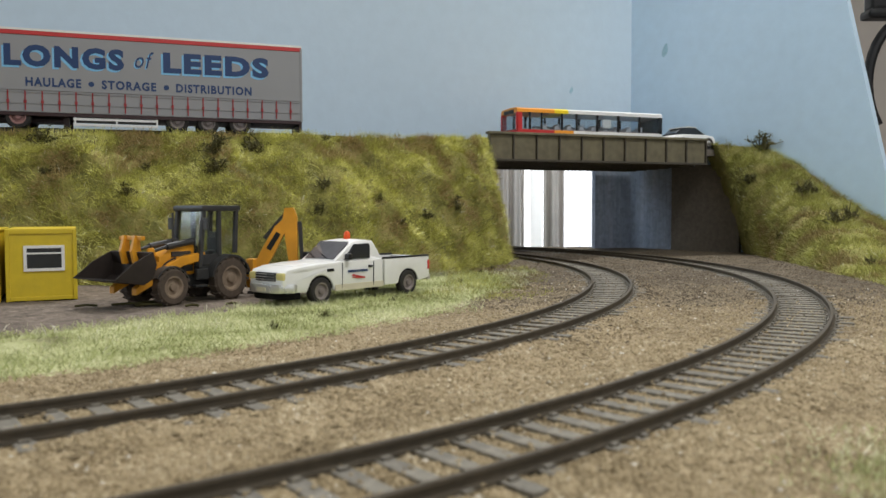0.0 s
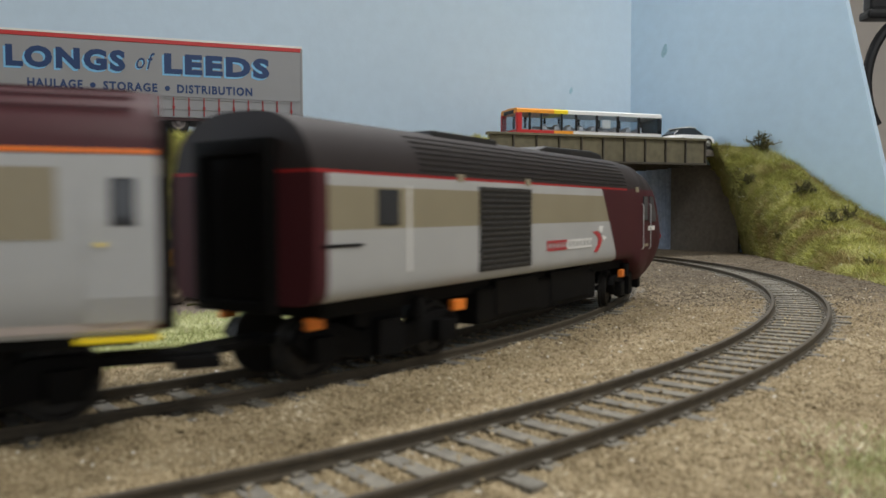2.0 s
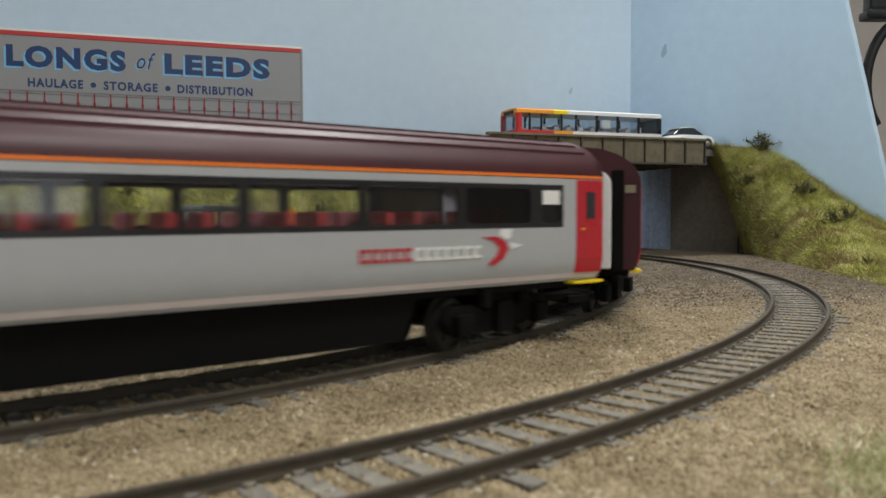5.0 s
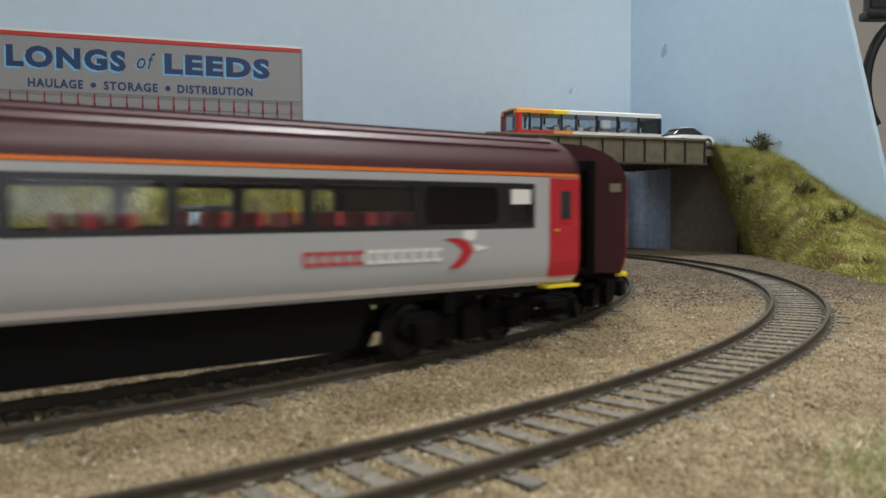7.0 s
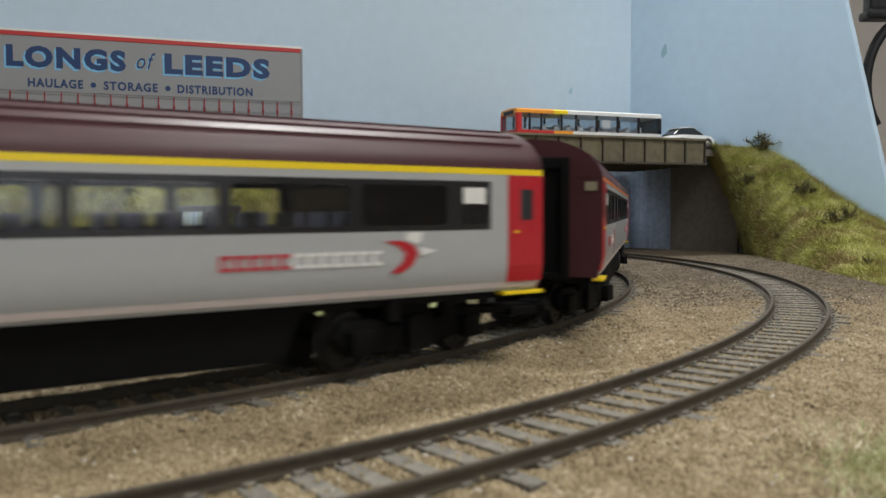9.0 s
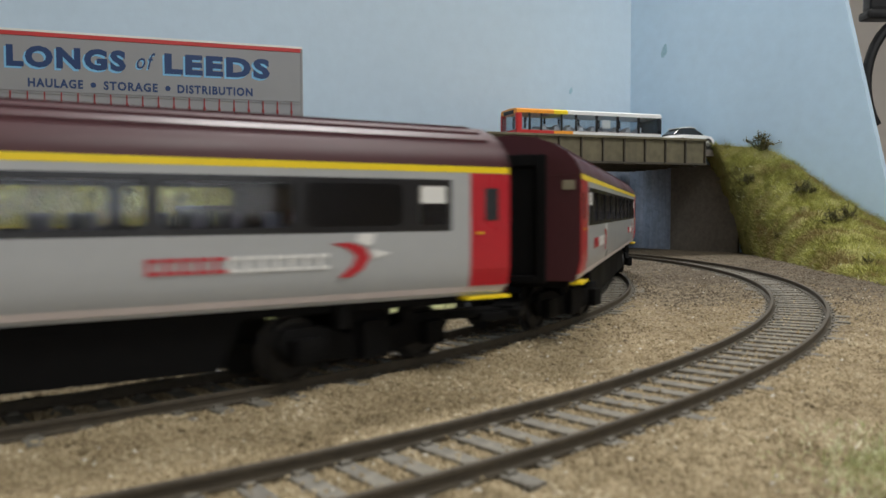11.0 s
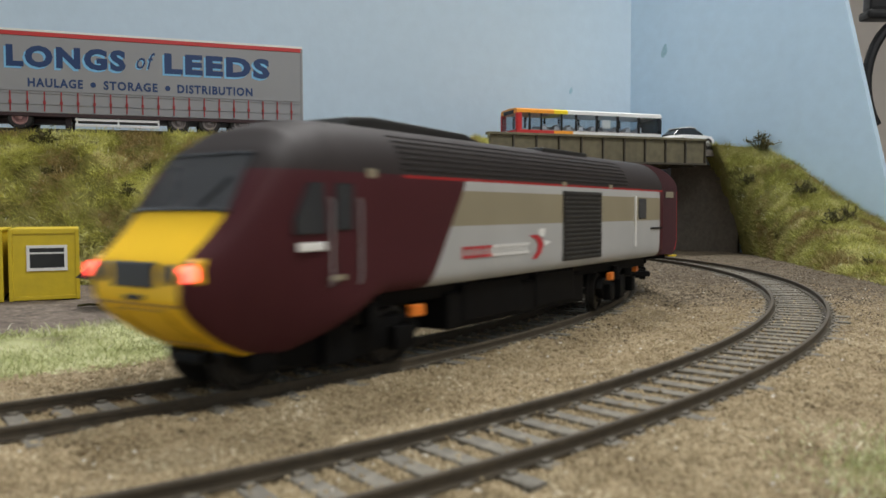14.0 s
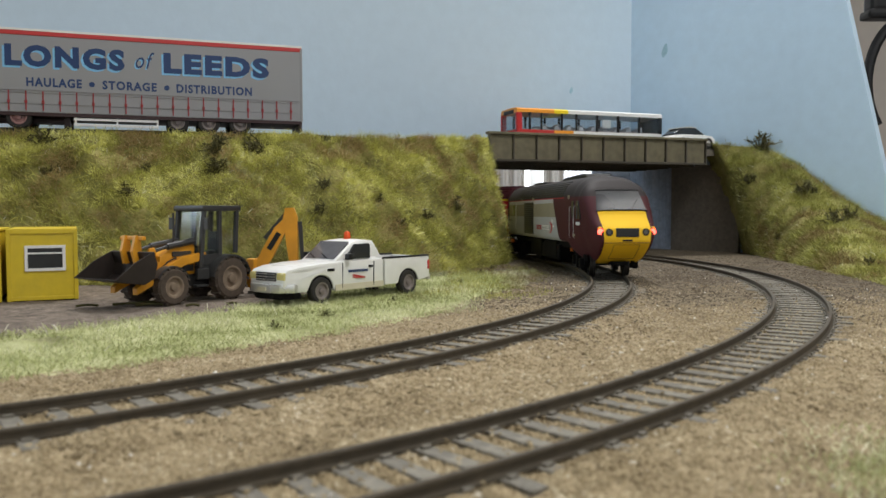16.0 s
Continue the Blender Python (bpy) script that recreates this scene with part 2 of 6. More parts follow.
M_DARKGLASS = material("dark_glass", (0.025, 0.028, 0.032), 0.12, vary=0.1)
M_DIMGLASS = clear_glass("frosted_lavatory_glass", (0.5, 0.42, 0.45), 0.4, 0.2)
M_SEAT_BLUE = material("slate_blue_seat_plastic", (0.055, 0.055, 0.085), 0.5, vary=0.15)
M_SEAT = material("red_seat_plastic", (0.42, 0.025, 0.025), 0.5, vary=0.15)
M_INNER = material("interior_plastic", (0.42, 0.36, 0.33), 0.6, vary=0.1)


# ---- mesh helpers, all in millimetres ----
def box(bm, x0, x1, y0, y1, z0, z1, bevel=0.0, mat=0):
    vs = [bm.verts.new((x, y, z)) for x in (x0, x1) for y in (y0, y1) for z in (z0, z1)]
    fs = [bm.faces.new([vs[i] for i in q]) for q in ((0, 1, 3, 2), (4, 6, 7, 5), (0, 4, 5, 1), (2, 3, 7, 6), (0, 2, 6, 4), (1, 5, 7, 3))]
    for f in fs:
        f.material_index = mat
    if bevel:
        es = list({e for f in fs for e in f.edges})
        got = bmesh.ops.bevel(bm, geom=es, offset=bevel, segments=2, affect="EDGES", profile=0.6)
        for f in got["faces"]:
            f.material_index = mat
    return bm


def prism(bm, outline, a, b, axis="y", mat=0, bevel=0.0):
    """Extrudes a closed outline from a to b. axis y: outline is (x, z); x: (y, z); z: (x, y)."""
    def put(u, v, w):
        return {"y": (u, w, v), "x": (w, u, v), "z": (u, v, w)}[axis]
    lo = [bm.verts.new(put(u, v, a)) for u, v in outline]
    hi = [bm.verts.new(put(u, v, b)) for u, v in outline]
    k = len(outline)
    fs = [bm.faces.new(lo), bm.faces.new(hi[::-1])]
    for i in range(k):
        fs.append(bm.faces.new((lo[i], hi[i], hi[(i + 1) % k], lo[(i + 1) % k])))
    for f in fs:
        f.material_index = mat
    bmesh.ops.recalc_face_normals(bm, faces=fs)
    if bevel:
        es = list({e for f in fs for e in f.edges})
        got = bmesh.ops.bevel(bm, geom=es, offset=bevel, segments=2, affect="EDGES", profile=0.6)
        for f in got["faces"]:
            f.material_index = mat
    return bm


def turned(bm, profile, centre, axis="y", steps=20, mat=0, caps=True):
    """Revolves (along, radius) pairs round an axis through centre."""
    rings = []
    for a, r in profile:
        ring = []
        for i in range(steps):
            c, s = r * math.cos(2 * math.pi * i / steps), r * math.sin(2 * math.pi * i / steps)
            v = {"y": (c, a, s), "x": (a, c, s), "z": (c, s, a)}[axis]
            ring.append(bm.verts.new((centre[0] + v[0], centre[1] + v[1], centre[2] + v[2])))
        rings.append(ring)
    fs = []
    for p, q in zip(rings, rings[1:]):
        for i in range(steps):
            fs.append(bm.faces.new((p[i], p[(i + 1) % steps], q[(i + 1) % steps], q[i])))
    if caps:
        fs.append(bm.faces.new(rings[0])); fs.append(bm.faces.new(rings[-1][::-1]))
    for f in fs:
        f.material_index = mat
    bmesh.ops.recalc_face_normals(bm, faces=fs)
    return bm


def tube(bm, path, r, steps=8, mat=0):
    """A round bar along a list of points."""
    pts = [Vector(p) for p in path]
    rings = []
    for i, p in enumerate(pts):
        d = (pts[min(i + 1, len(pts) - 1)] - pts[max(i - 1, 0)]).normalized()
        u = d.orthogonal().normalized() if i == 0 else (u - d * u.dot(d)).normalized()
        w = d.cross(u)
        rings.append([bm.verts.new(p + r * (u * math.cos(2 * math.pi * k / steps) + w * math.sin(2 * math.pi * k / steps))) for k in range(steps)])
    fs = []
    for p, q in zip(rings, rings[1:]):
        for k in range(steps):
            fs.append(bm.faces.new((p[k], p[(k + 1) % steps], q[(k + 1) % steps], q[k])))
    fs.append(bm.faces.new(rings[0][::-1])); fs.append(bm.faces.new(rings[-1]))
    for f in fs:
        f.material_index = mat
    return bm


def mesh_of(name, bm, mats, smooth=False):
    bmesh.ops.scale(bm, vec=(MM, MM, MM), verts=bm.verts)
    me = bpy.data.meshes.new(name)
    bm.to_mesh(me)
    bm.free()
    for m in (mats if isinstance(mats, (list, tuple)) else [mats]):
        me.materials.append(m)
    if smooth:
        me.shade_smooth()
        me.set_sharp_from_angle(angle=radians(38))
    return me


def part(name, bm, mats, parent=None, label="", m=None, smooth=False):
    ob = new(name, mesh_of(name, bm, mats, smooth))
    if parent:
        ob.parent = parent
    if m:
        ob.matrix_basis = m
    return tagged(ob, label)


def same(ob, parent=None, m=None):
    """Another object on the mesh of ob."""
    o = new(ob.name.split(".")[0], ob.data)
    o.parent = parent
    if m:
        o.matrix_basis = m
    if "label" in ob:
        o["label"] = ob["label"]
    return o


def thing(name, label, category, m=None, group="", kind=""):
    ob = new(name)
    ob.empty_display_size = 0.01
    if m:
        ob.matrix_basis = m
    return tagged(ob, label, category, group, kind)


def raw(name, verts, faces, mats, smooth=False):
    me = bpy.data.meshes.new(name)
    me.from_pydata((np.asarray(verts, float) * MM).tolist(), [], faces.tolist() if hasattr(faces, "tolist") else faces)
    for m in (mats if isinstance(mats, (list, tuple)) else [mats]):
        me.materials.append(m)
    if smooth:
        me.shade_smooth()
    return new(name, me)


def lettering(text, size, mats, parent, m, depth=0.05, name="lettering", label="", shear=0.0, squeeze=1.0, bold=0.0):
    cu = bpy.data.curves.new(name, "FONT")
    cu.body, cu.size, cu.extrude, cu.shear, cu.offset = text, size, depth, shear, bold
    cu.align_x, cu.space_character = "LEFT", 1.18
    cu.resolution_u = 3
    tmp = new("tmp_text", cu)
    bpy.context.view_layer.update()
    me = bpy.data.meshes.new_from_object(tmp.evaluated_get(bpy.context.evaluated_depsgraph_get()))
    bpy.data.objects.remove(tmp)
    me.transform(Matrix.Diagonal((MM * squeeze, MM, MM, 1)))
    me.name = name
    me.materials.clear()
    me.materials.append(mats)
    ob = new(name, me)
    ob.parent = parent
    ob.matrix_basis = m
    return tagged(ob, label)


def text_width(ob):
    xs = [v.co.x for v in ob.data.vertices]
    return (min(xs) / MM, max(xs) / MM)


# ---- plan, in millimetres; rail tops at z 0 ----
CI, RI = (-314.8, 437.6), 399.0      # inner track
CO, RO = (-288.5, 447.7), 448.0      # outer track
TH0, TH1 = -1.75, 1.6
GROUND = -4.2


def path_at(s, c=CI, r=RI):
    """Place and heading (unit vector) at a run of s mm along a track; 0 is level with the curve's centre."""
    th = s / r
    tc = min(max(th, TH0), TH1)
    p = Vector((c[0] + r * math.cos(tc), c[1] + r * math.sin(tc), 0))
    d = Vector((-math.sin(tc), math.cos(tc), 0))
    return p + d * ((th - tc) * r), d


def fbm(x, y, scale, seed=0.0):
    return noise.fractal(Vector((x * scale, y * scale, seed)), 0.9, 2.1, 4)


# ---- room ----
def room():
    for nm, b in (("wall_north", (-2600, 2600, 2500, 2600, -950, 1600)), ("wall_east", (2600, 2700, -2100, 2600, -950, 1600)),
                  ("wall_west", (-2700, -2600, -2100, 2600, -950, 1600)), ("wall_south", (-2600, 2600, -2200, -2100, -950, 1600))):
        bm = bmesh.new()
        if nm == "wall_north":      # opening for the window behind the layout
            box(bm, -2600, -350, 2500, 2600, -950, 1600); box(bm, 950, 2600, 2500, 2600, -950, 1600)
            box(bm, -350, 950, 2500, 2600, -950, -250); box(bm, -350, 950, 2500, 2600, 1100, 1600)
        elif nm == "wall_south":    # opening added behind the camera for the room light
            box(bm, -2600, 180, -2200, -2100, -950, 1600); box(bm, 2420, 2600, -2200, -2100, -950, 1600)
            box(bm, 180, 2420, -2200, -2100, -950, -20); box(bm, 180, 2420, -2200, -2100, 1420, 1600)
        elif nm == "wall_west":     # window lighting the side board
            box(bm, -2700, -2600, -2100, -620, -950, 1600); box(bm, -2700, -2600, 660, 2600, -950, 1600)
            box(bm, -2700, -2600, -620, 660, -950, 330); box(bm, -2700, -2600, -620, 660, 1110, 1600)
        else:
            box(bm, *b)
        tagged(part(nm, bm, M_ROOM), "cream painted room wall", "wall", kind="structure")
    bm = bmesh.new(); box(bm, -2700, 2700, -2200, 2600, -1000, -950)
    tagged(part("floor", bm, M_CARPET), "grey carpeted room floor", "floor", kind="structure")
    bm = bmesh.new(); box(bm, -2700, 2700, -2200, 2600, 1600, 1650)
    tagged(part("ceiling", bm, M_CEIL), "white painted ceiling", "ceiling", kind="structure")
    w = thing("window_1", "bright daylit window behind cream curtains", "window", at(0, 0, 0), kind="structure")
    bm = bmesh.new(); box(bm, -350, 950, 2585, 2590, -250, 1100); part("pane", bm, M_DAY, w, "overexposed daylight pane")
    bm = bmesh.new()
    for x in (-350, 280, 910):
        box(bm, x, x + 40, 2540, 2580, -250, 1100, 3)
    for z in (-250, 1060):
        box(bm, -310, 910, 2542, 2578, z, z + 40, 3)
    part("window_frame", bm, M_WHITE, w)
    # unseen window, added only to frame the room light
    w = thing("added_window_2", "wide white-framed window added behind the camera around the room light", "window", at(0, 0, 0), kind="structure")
    bm = bmesh.new()
    for x in (180, 2380):
        box(bm, x, x + 40, -2180, -2140, -20, 1420, 3)
    for z in (-20, 1380):
        box(bm, 220, 2380, -2178, -2142, z, z + 40, 3)
    part("window_frame", bm, M_WHITE, w)
    w = thing("window_3", "white-framed window in the side wall", "window", at(0, 0, 0), kind="structure")
    bm = bmesh.new()
    for y in (-620, 620):
        box(bm, -2680, -2640, y, y + 40, 330, 1110, 3)
    for z in (330, 1070):
        box(bm, -2678, -2642, -580, 620, z, z + 40, 3)
    part("window_frame", bm, M_WHITE, w)
    # folded curtains either side of a bright gap
    for nm, x0, x1, mt, lb, yy in (("curtain", 120, 245, M_CURTAIN, "cream curtain in soft folds hung before the window", 2380),
                                   ("curtain", 305, 370, M_CURTAIN, "cream curtain in soft folds hung before the window", 2420),
                                   ("net_curtain", 368, 700, M_NET, "white net curtain glowing with daylight", 2440)):
        k = 90
        vs, fs = [], []
        for i in range(k + 1):
            x = x0 + (x1 - x0) * i / k
            y = yy + 14 * math.sin(x * 0.16) + 7 * math.sin(x * 0.37 + 1)
            for z in (-600, 1250):
                vs.append((x, y, z)); vs.append((x, y + 3, z))
        for i in range(k):
            a = 4 * i
            fs += [(a, a + 4, a + 6, a + 2), (a + 1, a + 3, a + 7, a + 5), (a + 2, a + 6, a + 7, a + 3), (a, a + 1, a + 5, a + 4)]
        tagged(raw(nm, vs, fs, mt, True), lb, "curtain")


room()

# ---- ground: baseboard with sandy ballast, one sheet ----
BASE = [(-420, 318), (-235, 338), (-110, 356), (-45, 415), (5, 480), (38, 545), (36, 600), (-60, 640), (-420, 640)]


def inside(x, y, poly):
    c = False
    for (x0, y0), (x1, y1) in zip(poly, poly[1:] + poly[:1]):
        if (y0 > y) != (y1 > y) and x < (x1 - x0) * (y - y0) / (y1 - y0) + x0:
            c = not c
    return c


def track_gap(x, y):
    """Distance from the nearer track's middle."""
    best = 1e9
    for c, r in ((CI, RI), (CO, RO)):
        th = math.atan2(y - c[1], x - c[0])
        if th > 2.2:
            th -= 2 * math.pi
        if th < TH0:
            n = (math.cos(TH0), math.sin(TH0)); best = min(best, abs((x - c[0]) * n[0] + (y - c[1]) * n[1] - r))
        elif th > TH1:
            n = (math.cos(TH1), math.sin(TH1)); best = min(best, abs((x - c[0]) * n[0] + (y - c[1]) * n[1] - r))
        else:
            best = min(best, abs(math.hypot(x - c[0], y - c[1]) - r))
    return best


def ground_z(x, y):
    d = track_gap(x, y)
    shoulder = max(0.0, min(1.0, (d - 16) / 10))
    ends = max(0.0, min(1.0, (d - 9.5) / 3.0)) * (1 - shoulder)     # crumbs heaped over the sleepers' ends
    low = 1.45 if math.hypot(x - CI[0], y - CI[1]) < 352 else 1.1
    return -2.7 - low * shoulder + ends * (0.75 + 1.1 * fbm(x, y, 0.07, 6.0)) + 0.5 * fbm(x, y, 0.06) * shoulder + 0.3 * fbm(x, y, 0.3, 4.0)


def ground():
    xs = np.concatenate([np.arange(-2550, -900, 50.0), np.arange(-900, -260, 20.0), np.arange(-260, 300, 2.6), np.arange(300, 520, 20.0)])
    ys = np.concatenate([np.arange(-260, 20, 20.0), np.arange(20, 640, 2.6), np.arange(640, 960, 20.0)])
    vs = [(x, y, ground_z(x, y)) for y in ys for x in xs]
    w = len(xs)
    fs = [(j * w + i, j * w + i + 1, (j + 1) * w + i + 1, (j + 1) * w + i) for j in range(len(ys) - 1) for i in range(w - 1) if not (xs[i] > -20 and ys[j] > 785)]
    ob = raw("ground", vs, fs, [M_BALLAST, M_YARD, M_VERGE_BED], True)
    for p in ob.data.polygons:
        c = p.center / MM
        r = math.hypot(c.x - CI[0], c.y - CI[1]) + 7 * fbm(c.x, c.y, 0.05)
        if r < 349 and c.x > -330 and c.y < 440:
            p.material_index = 2 if r > 278 else 1
    tagged(ob, "sandy ballasted model railway ground", "ground", kind="structure")
    M_PLY = material("plywood", (0.4, 0.28, 0.16), 0.7)
    t = thing("layout_table", "plywood layout table on timber legs", "table", kind="structure")
    bm = bmesh.new(); prism(bm, [(-2550, -260), (500, -260), (500, 785), (-20, 785), (-20, 940), (-2550, 940)], -60, -9, "z"); part("baseboard", bm, M_PLY, t, "plywood baseboard")
    for x in (-2480, -1000, 420):
        for y in (-220, 740):
            bm = bmesh.new(); box(bm, x - 25, x + 25, y - 25, y + 25, -950, -60, 2); part("leg", bm, M_PLY, t)


ground()

# ---- tracks ----
RAIL_PROFILE = [(-1.0, -2.2), (1.0, -2.2), (0.9, -1.9), (0.3, -1.7), (0.3, -0.9), (0.48, -0.7), (0.48, -0.1), (0.4, 0.0), (-0.4, 0.0), (-0.48, -0.1), (-0.48, -0.7), (-0.3, -0.9), (-0.3, -1.7), (-0.9, -1.9)]


def track(label, c, r):
    tr = thing("railway_track", label, "track", kind="structure")
    ss = np.concatenate([np.linspace(TH0 * r - 900, TH0 * r, 4)[:-1], np.linspace(TH0 * r, TH1 * r, 150), np.linspace(TH1 * r, TH1 * r + 700, 4)[1:]])
    for off in (-8.6, 8.6):
        vs, fs = [], []
        k = len(RAIL_PROFILE)
        for s in ss:
            p, d = path_at(s, c, r)
            n = Vector((d.y, -d.x, 0))
            for u, z in RAIL_PROFILE:
                q = p + n * (off + u)
                vs.append((q.x, q.y, z))
        for i in range(len(ss) - 1):
            for j in range(k):
                a, b = i * k + j, i * k + (j + 1) % k
                fs.append((a, b, b + k, a + k))
        ob = raw("rail", vs, fs, [M_RAIL, M_RAILTOP])
        for p in ob.data.polygons:
            if p.normal.z > 0.9 and p.center.z > -0.0002:
                p.material_index = 1
        ob.parent = tr
        tagged(ob, "brown weathered rail with a worn bright top")
    bm = bmesh.new(); box(bm, -1.6, 1.6, -15, 15, -4.4, -2.2, 0.25)
    for y in (-8.6, 8.6):
        for e in (-1.6, 1.6):
            box(bm, -0.8, 0.8, y + e - 0.4, y + e + 0.4, -2.25, -1.75)
    first = part("sleeper", bm, M_SLEEPER, tr)
    s, i = -1.42 * r, 0
    rng = random.Random(3)
    while s < 0.93 * r:
        p, d = path_at(s, c, r)
        m = at(p.x + rng.uniform(-.2, .2), p.y + rng.uniform(-.2, .2), rng.uniform(0.0, 0.22), 0, 0, math.degrees(math.atan2(d.y, d.x)) + rng.uniform(-1.2, 1.2))
        if i == 0:
            first.matrix_basis = m
        else:
            same(first, tr, m)
        i += 1
        s += 7.1
    return tr


track("inner curved model railway track on sandy ballast", CI, RI)
track("outer curved model railway track on sandy ballast", CO, RO)

# ---- sky boards ----
CORNER = (184.0, 780.0)
SLOPE = 0.364


def board_y(x):
    return CORNER[1] - (CORNER[0] - x) * SLOPE


def sky_boards():
    a = math.degrees(math.atan(SLOPE))
    L = 1100.0
    k = 1 / math.cos(math.atan(SLOPE))
    # hole for the tracks: x from -75 to 147
    h0, h1 = (CORNER[0] + 75) * k, (CORNER[0] - 147) * k
    m = at(*CORNER, 0, 0, 0, a)
    bm = bmesh.new()
    prism(bm, [(-L, -60), (-L, 300), (6, 300), (6, 78), (-h0, 78), (-h0, -60)], 0, 6, "y")
    tagged(part("backdrop_rear", bm, M_SKY, m=m), "pale blue painted sky board behind the layout", "backdrop", kind="structure")
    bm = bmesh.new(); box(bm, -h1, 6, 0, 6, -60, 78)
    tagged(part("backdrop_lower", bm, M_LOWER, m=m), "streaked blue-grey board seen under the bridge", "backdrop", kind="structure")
    # side board, its free end cut on the slant
    d = Vector((0.71, -1.0, 0)).normalized()
    b = math.degrees(math.atan2(d.y, d.x))
    bm = bmesh.new()
    prism(bm, [(0, 78), (0, 300), (208, 300), (219, 194), (246, 76), (262, -60), (0, -60)][0:1] + [(0, 300), (197, 300), (210, 194), (238, 76), (272, -60), (70, -60), (70, 78)], 0, 6, "y")
    tagged(part("backdrop_side", bm, M_SKY_DAYLIT, m=at(*CORNER, 0, 0, 0, b)), "light blue painted sky board with a slanted end", "backdrop", kind="structure")
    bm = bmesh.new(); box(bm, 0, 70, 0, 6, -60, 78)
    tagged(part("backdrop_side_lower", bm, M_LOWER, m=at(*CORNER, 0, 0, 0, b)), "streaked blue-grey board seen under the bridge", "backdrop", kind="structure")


sky_boards()


# ---- embankments ----
def along(poly, t):
    """A point of a polyline at t in 0..1 by length."""
    ps = [Vector(p) for p in poly]
    ls = [(b - a).length for a, b in zip(ps, ps[1:])]
    d = t * sum(ls)
    for a, b, l in zip(ps, ps[1:], ls):
        if d <= l:
            return a.lerp(b, d / l)
        d -= l
    return ps[-1]


def bank(name, base, top, label, nu, nv, rough=2.2):
    vs, grid = [], []
    for i in range(nu + 1):
        b, t = along(base, i / nu), along(top, i / nu)
        for j in range(nv + 1):
            f = j / nv
            p = b.lerp(t, f)
            p.z += (t.z - b.z) * 0.09 * math.sin(f * math.pi)
            e = min(1.0, 4 * f * (1 - f) + 0.12)
            q = fbm(p.x + p.z, p.y - p.z * 0.5, 0.035, 2.0) * rough * 2 * e + fbm(p.x + p.z, p.y, 0.14, 7.0) * rough * 0.7 * e + max(0.0, fbm(p.x - p.z * 0.6, p.z * 1.2, 0.09, 5.0)) * rough * 1.5 * e
            out = Vector((t.y - b.y, b.x - t.x, 0))
            out = Vector((b.x - t.x, b.y - t.y, 0)).normalized() * 0.6 + Vector((0, 0, 0.8))
            vs.append(p + out * q)
    w = nv + 1
    fs = [(i * w + j, (i + 1) * w + j, (i + 1) * w + j + 1, i * w + j + 1) for i in range(nu) for j in range(nv)]
    ob = raw(name, [tuple(v) for v in vs], fs, M_BANK, True)
    tagged(ob, label, "embankment", kind="structure")
    return vs, w, nu, nv


def fibres(name, spots, mat, label, long_lo, long_hi, wide, lean=0.6, seed=1, category="grass"):
    """Static grass: one thin leaf for each (place, normal)."""
    rng = np.random.default_rng(seed)
    P = np.array([s[0] for s in spots], float); N = np.array([s[1] for s in spots], float)
    k = len(P)
    N += rng.normal(0, lean, (k, 3)); N[:, 2] = np.abs(N[:, 2]) + 0.15
    N /= np.linalg.norm(N, axis=1)[:, None]
    ln = rng.uniform(long_lo, long_hi, k)[:, None]
    side = np.cross(N, rng.normal(0, 1, (k, 3))); side /= np.linalg.norm(side, axis=1)[:, None]
    bend = rng.normal(0, 0.16, (k, 3)) * ln
    a, b = P - side * wide / 2, P + side * wide / 2
    mid = P + N * ln * 0.55 + bend * 0.35
    c, d = mid - side * wide * 0.4, mid + side * wide * 0.4
    tip = P + N * ln + bend
    tip[:, 2] -= 0.12 * ln[:, 0]
    V = np.stack([a, b, c, d, tip], 1).reshape(-1, 3)
    o = (np.arange(k) * 5)[:, None]
    F = np.concatenate([o + np.array([[0, 1, 3]]), o + np.array([[0, 3, 2]]), o + np.array([[2, 3, 4]])], 0)
    ob = raw(name, V, F, mat)
    return tagged(ob, label, category, kind="stuff")


def scatter(vs, w, nu, nv, count, seed, thin=0.0):
    rng = random.Random(seed)
    out = []
    while len(out) < count:
        u, v = rng.random() * nu, rng.random() * nv
        i, j = min(int(u), nu - 1), min(int(v), nv - 1)
        a, b, c = vs[i * w + j], vs[(i + 1) * w + j], vs[i * w + j + 1]
        p = a + (b - a) * (u - i) + (c - a) * (v - j)
        if thin and fbm(p.x, p.y + p.z, 0.05, 11.0) < -thin and rng.random() < 0.75:
            continue
        n = (b - a).cross(c - a).normalized()
        if n.z < 0:
            n = -n
        out.append((tuple(p), tuple(n)))
    return out


LEFT_BASE = [(-420, 385, -5), (-235, 392, -5), (-120, 392, -5), (-40, 428, -5), (10, 487, -5), (38, 530, -5), (49, 556, -5), (45, 584, -5)]
LEFT_TOP = [(-420, 392, 75), (-255, 428, 75), (-85, 476, 77), (-20, 520, 79.5), (20, 560, 82.5), (33, 604, 86)]
RIGHT_BASE = [(262, 690, -5), (254, 668, -5), (246, 600, -5), (234, 520, -5), (222, 450, -5), (210, 375, -5), (200, 300, -5)]
RIGHT_TOP = [(228, 700, 88), (232, 676, 88), (268, 662, 84), (285, 638, 69), (304, 612, 44), (326, 580, 21), (360, 520, 4)]
lg = bank("embankment_left", LEFT_BASE, LEFT_TOP, "steep grassy earth embankment below the road", 170, 44, 3.6)
rg = bank("embankment_right", RIGHT_BASE, RIGHT_TOP, "grassy earth slope beside the bridge abutment", 90, 34, 1.8)
fibres("grass", scatter(*lg, 120000, 5, 0.12), M_GRASS, "matted olive and straw static grass on the embankment", 2.0, 6.5, 0.24, 1.1, 1)
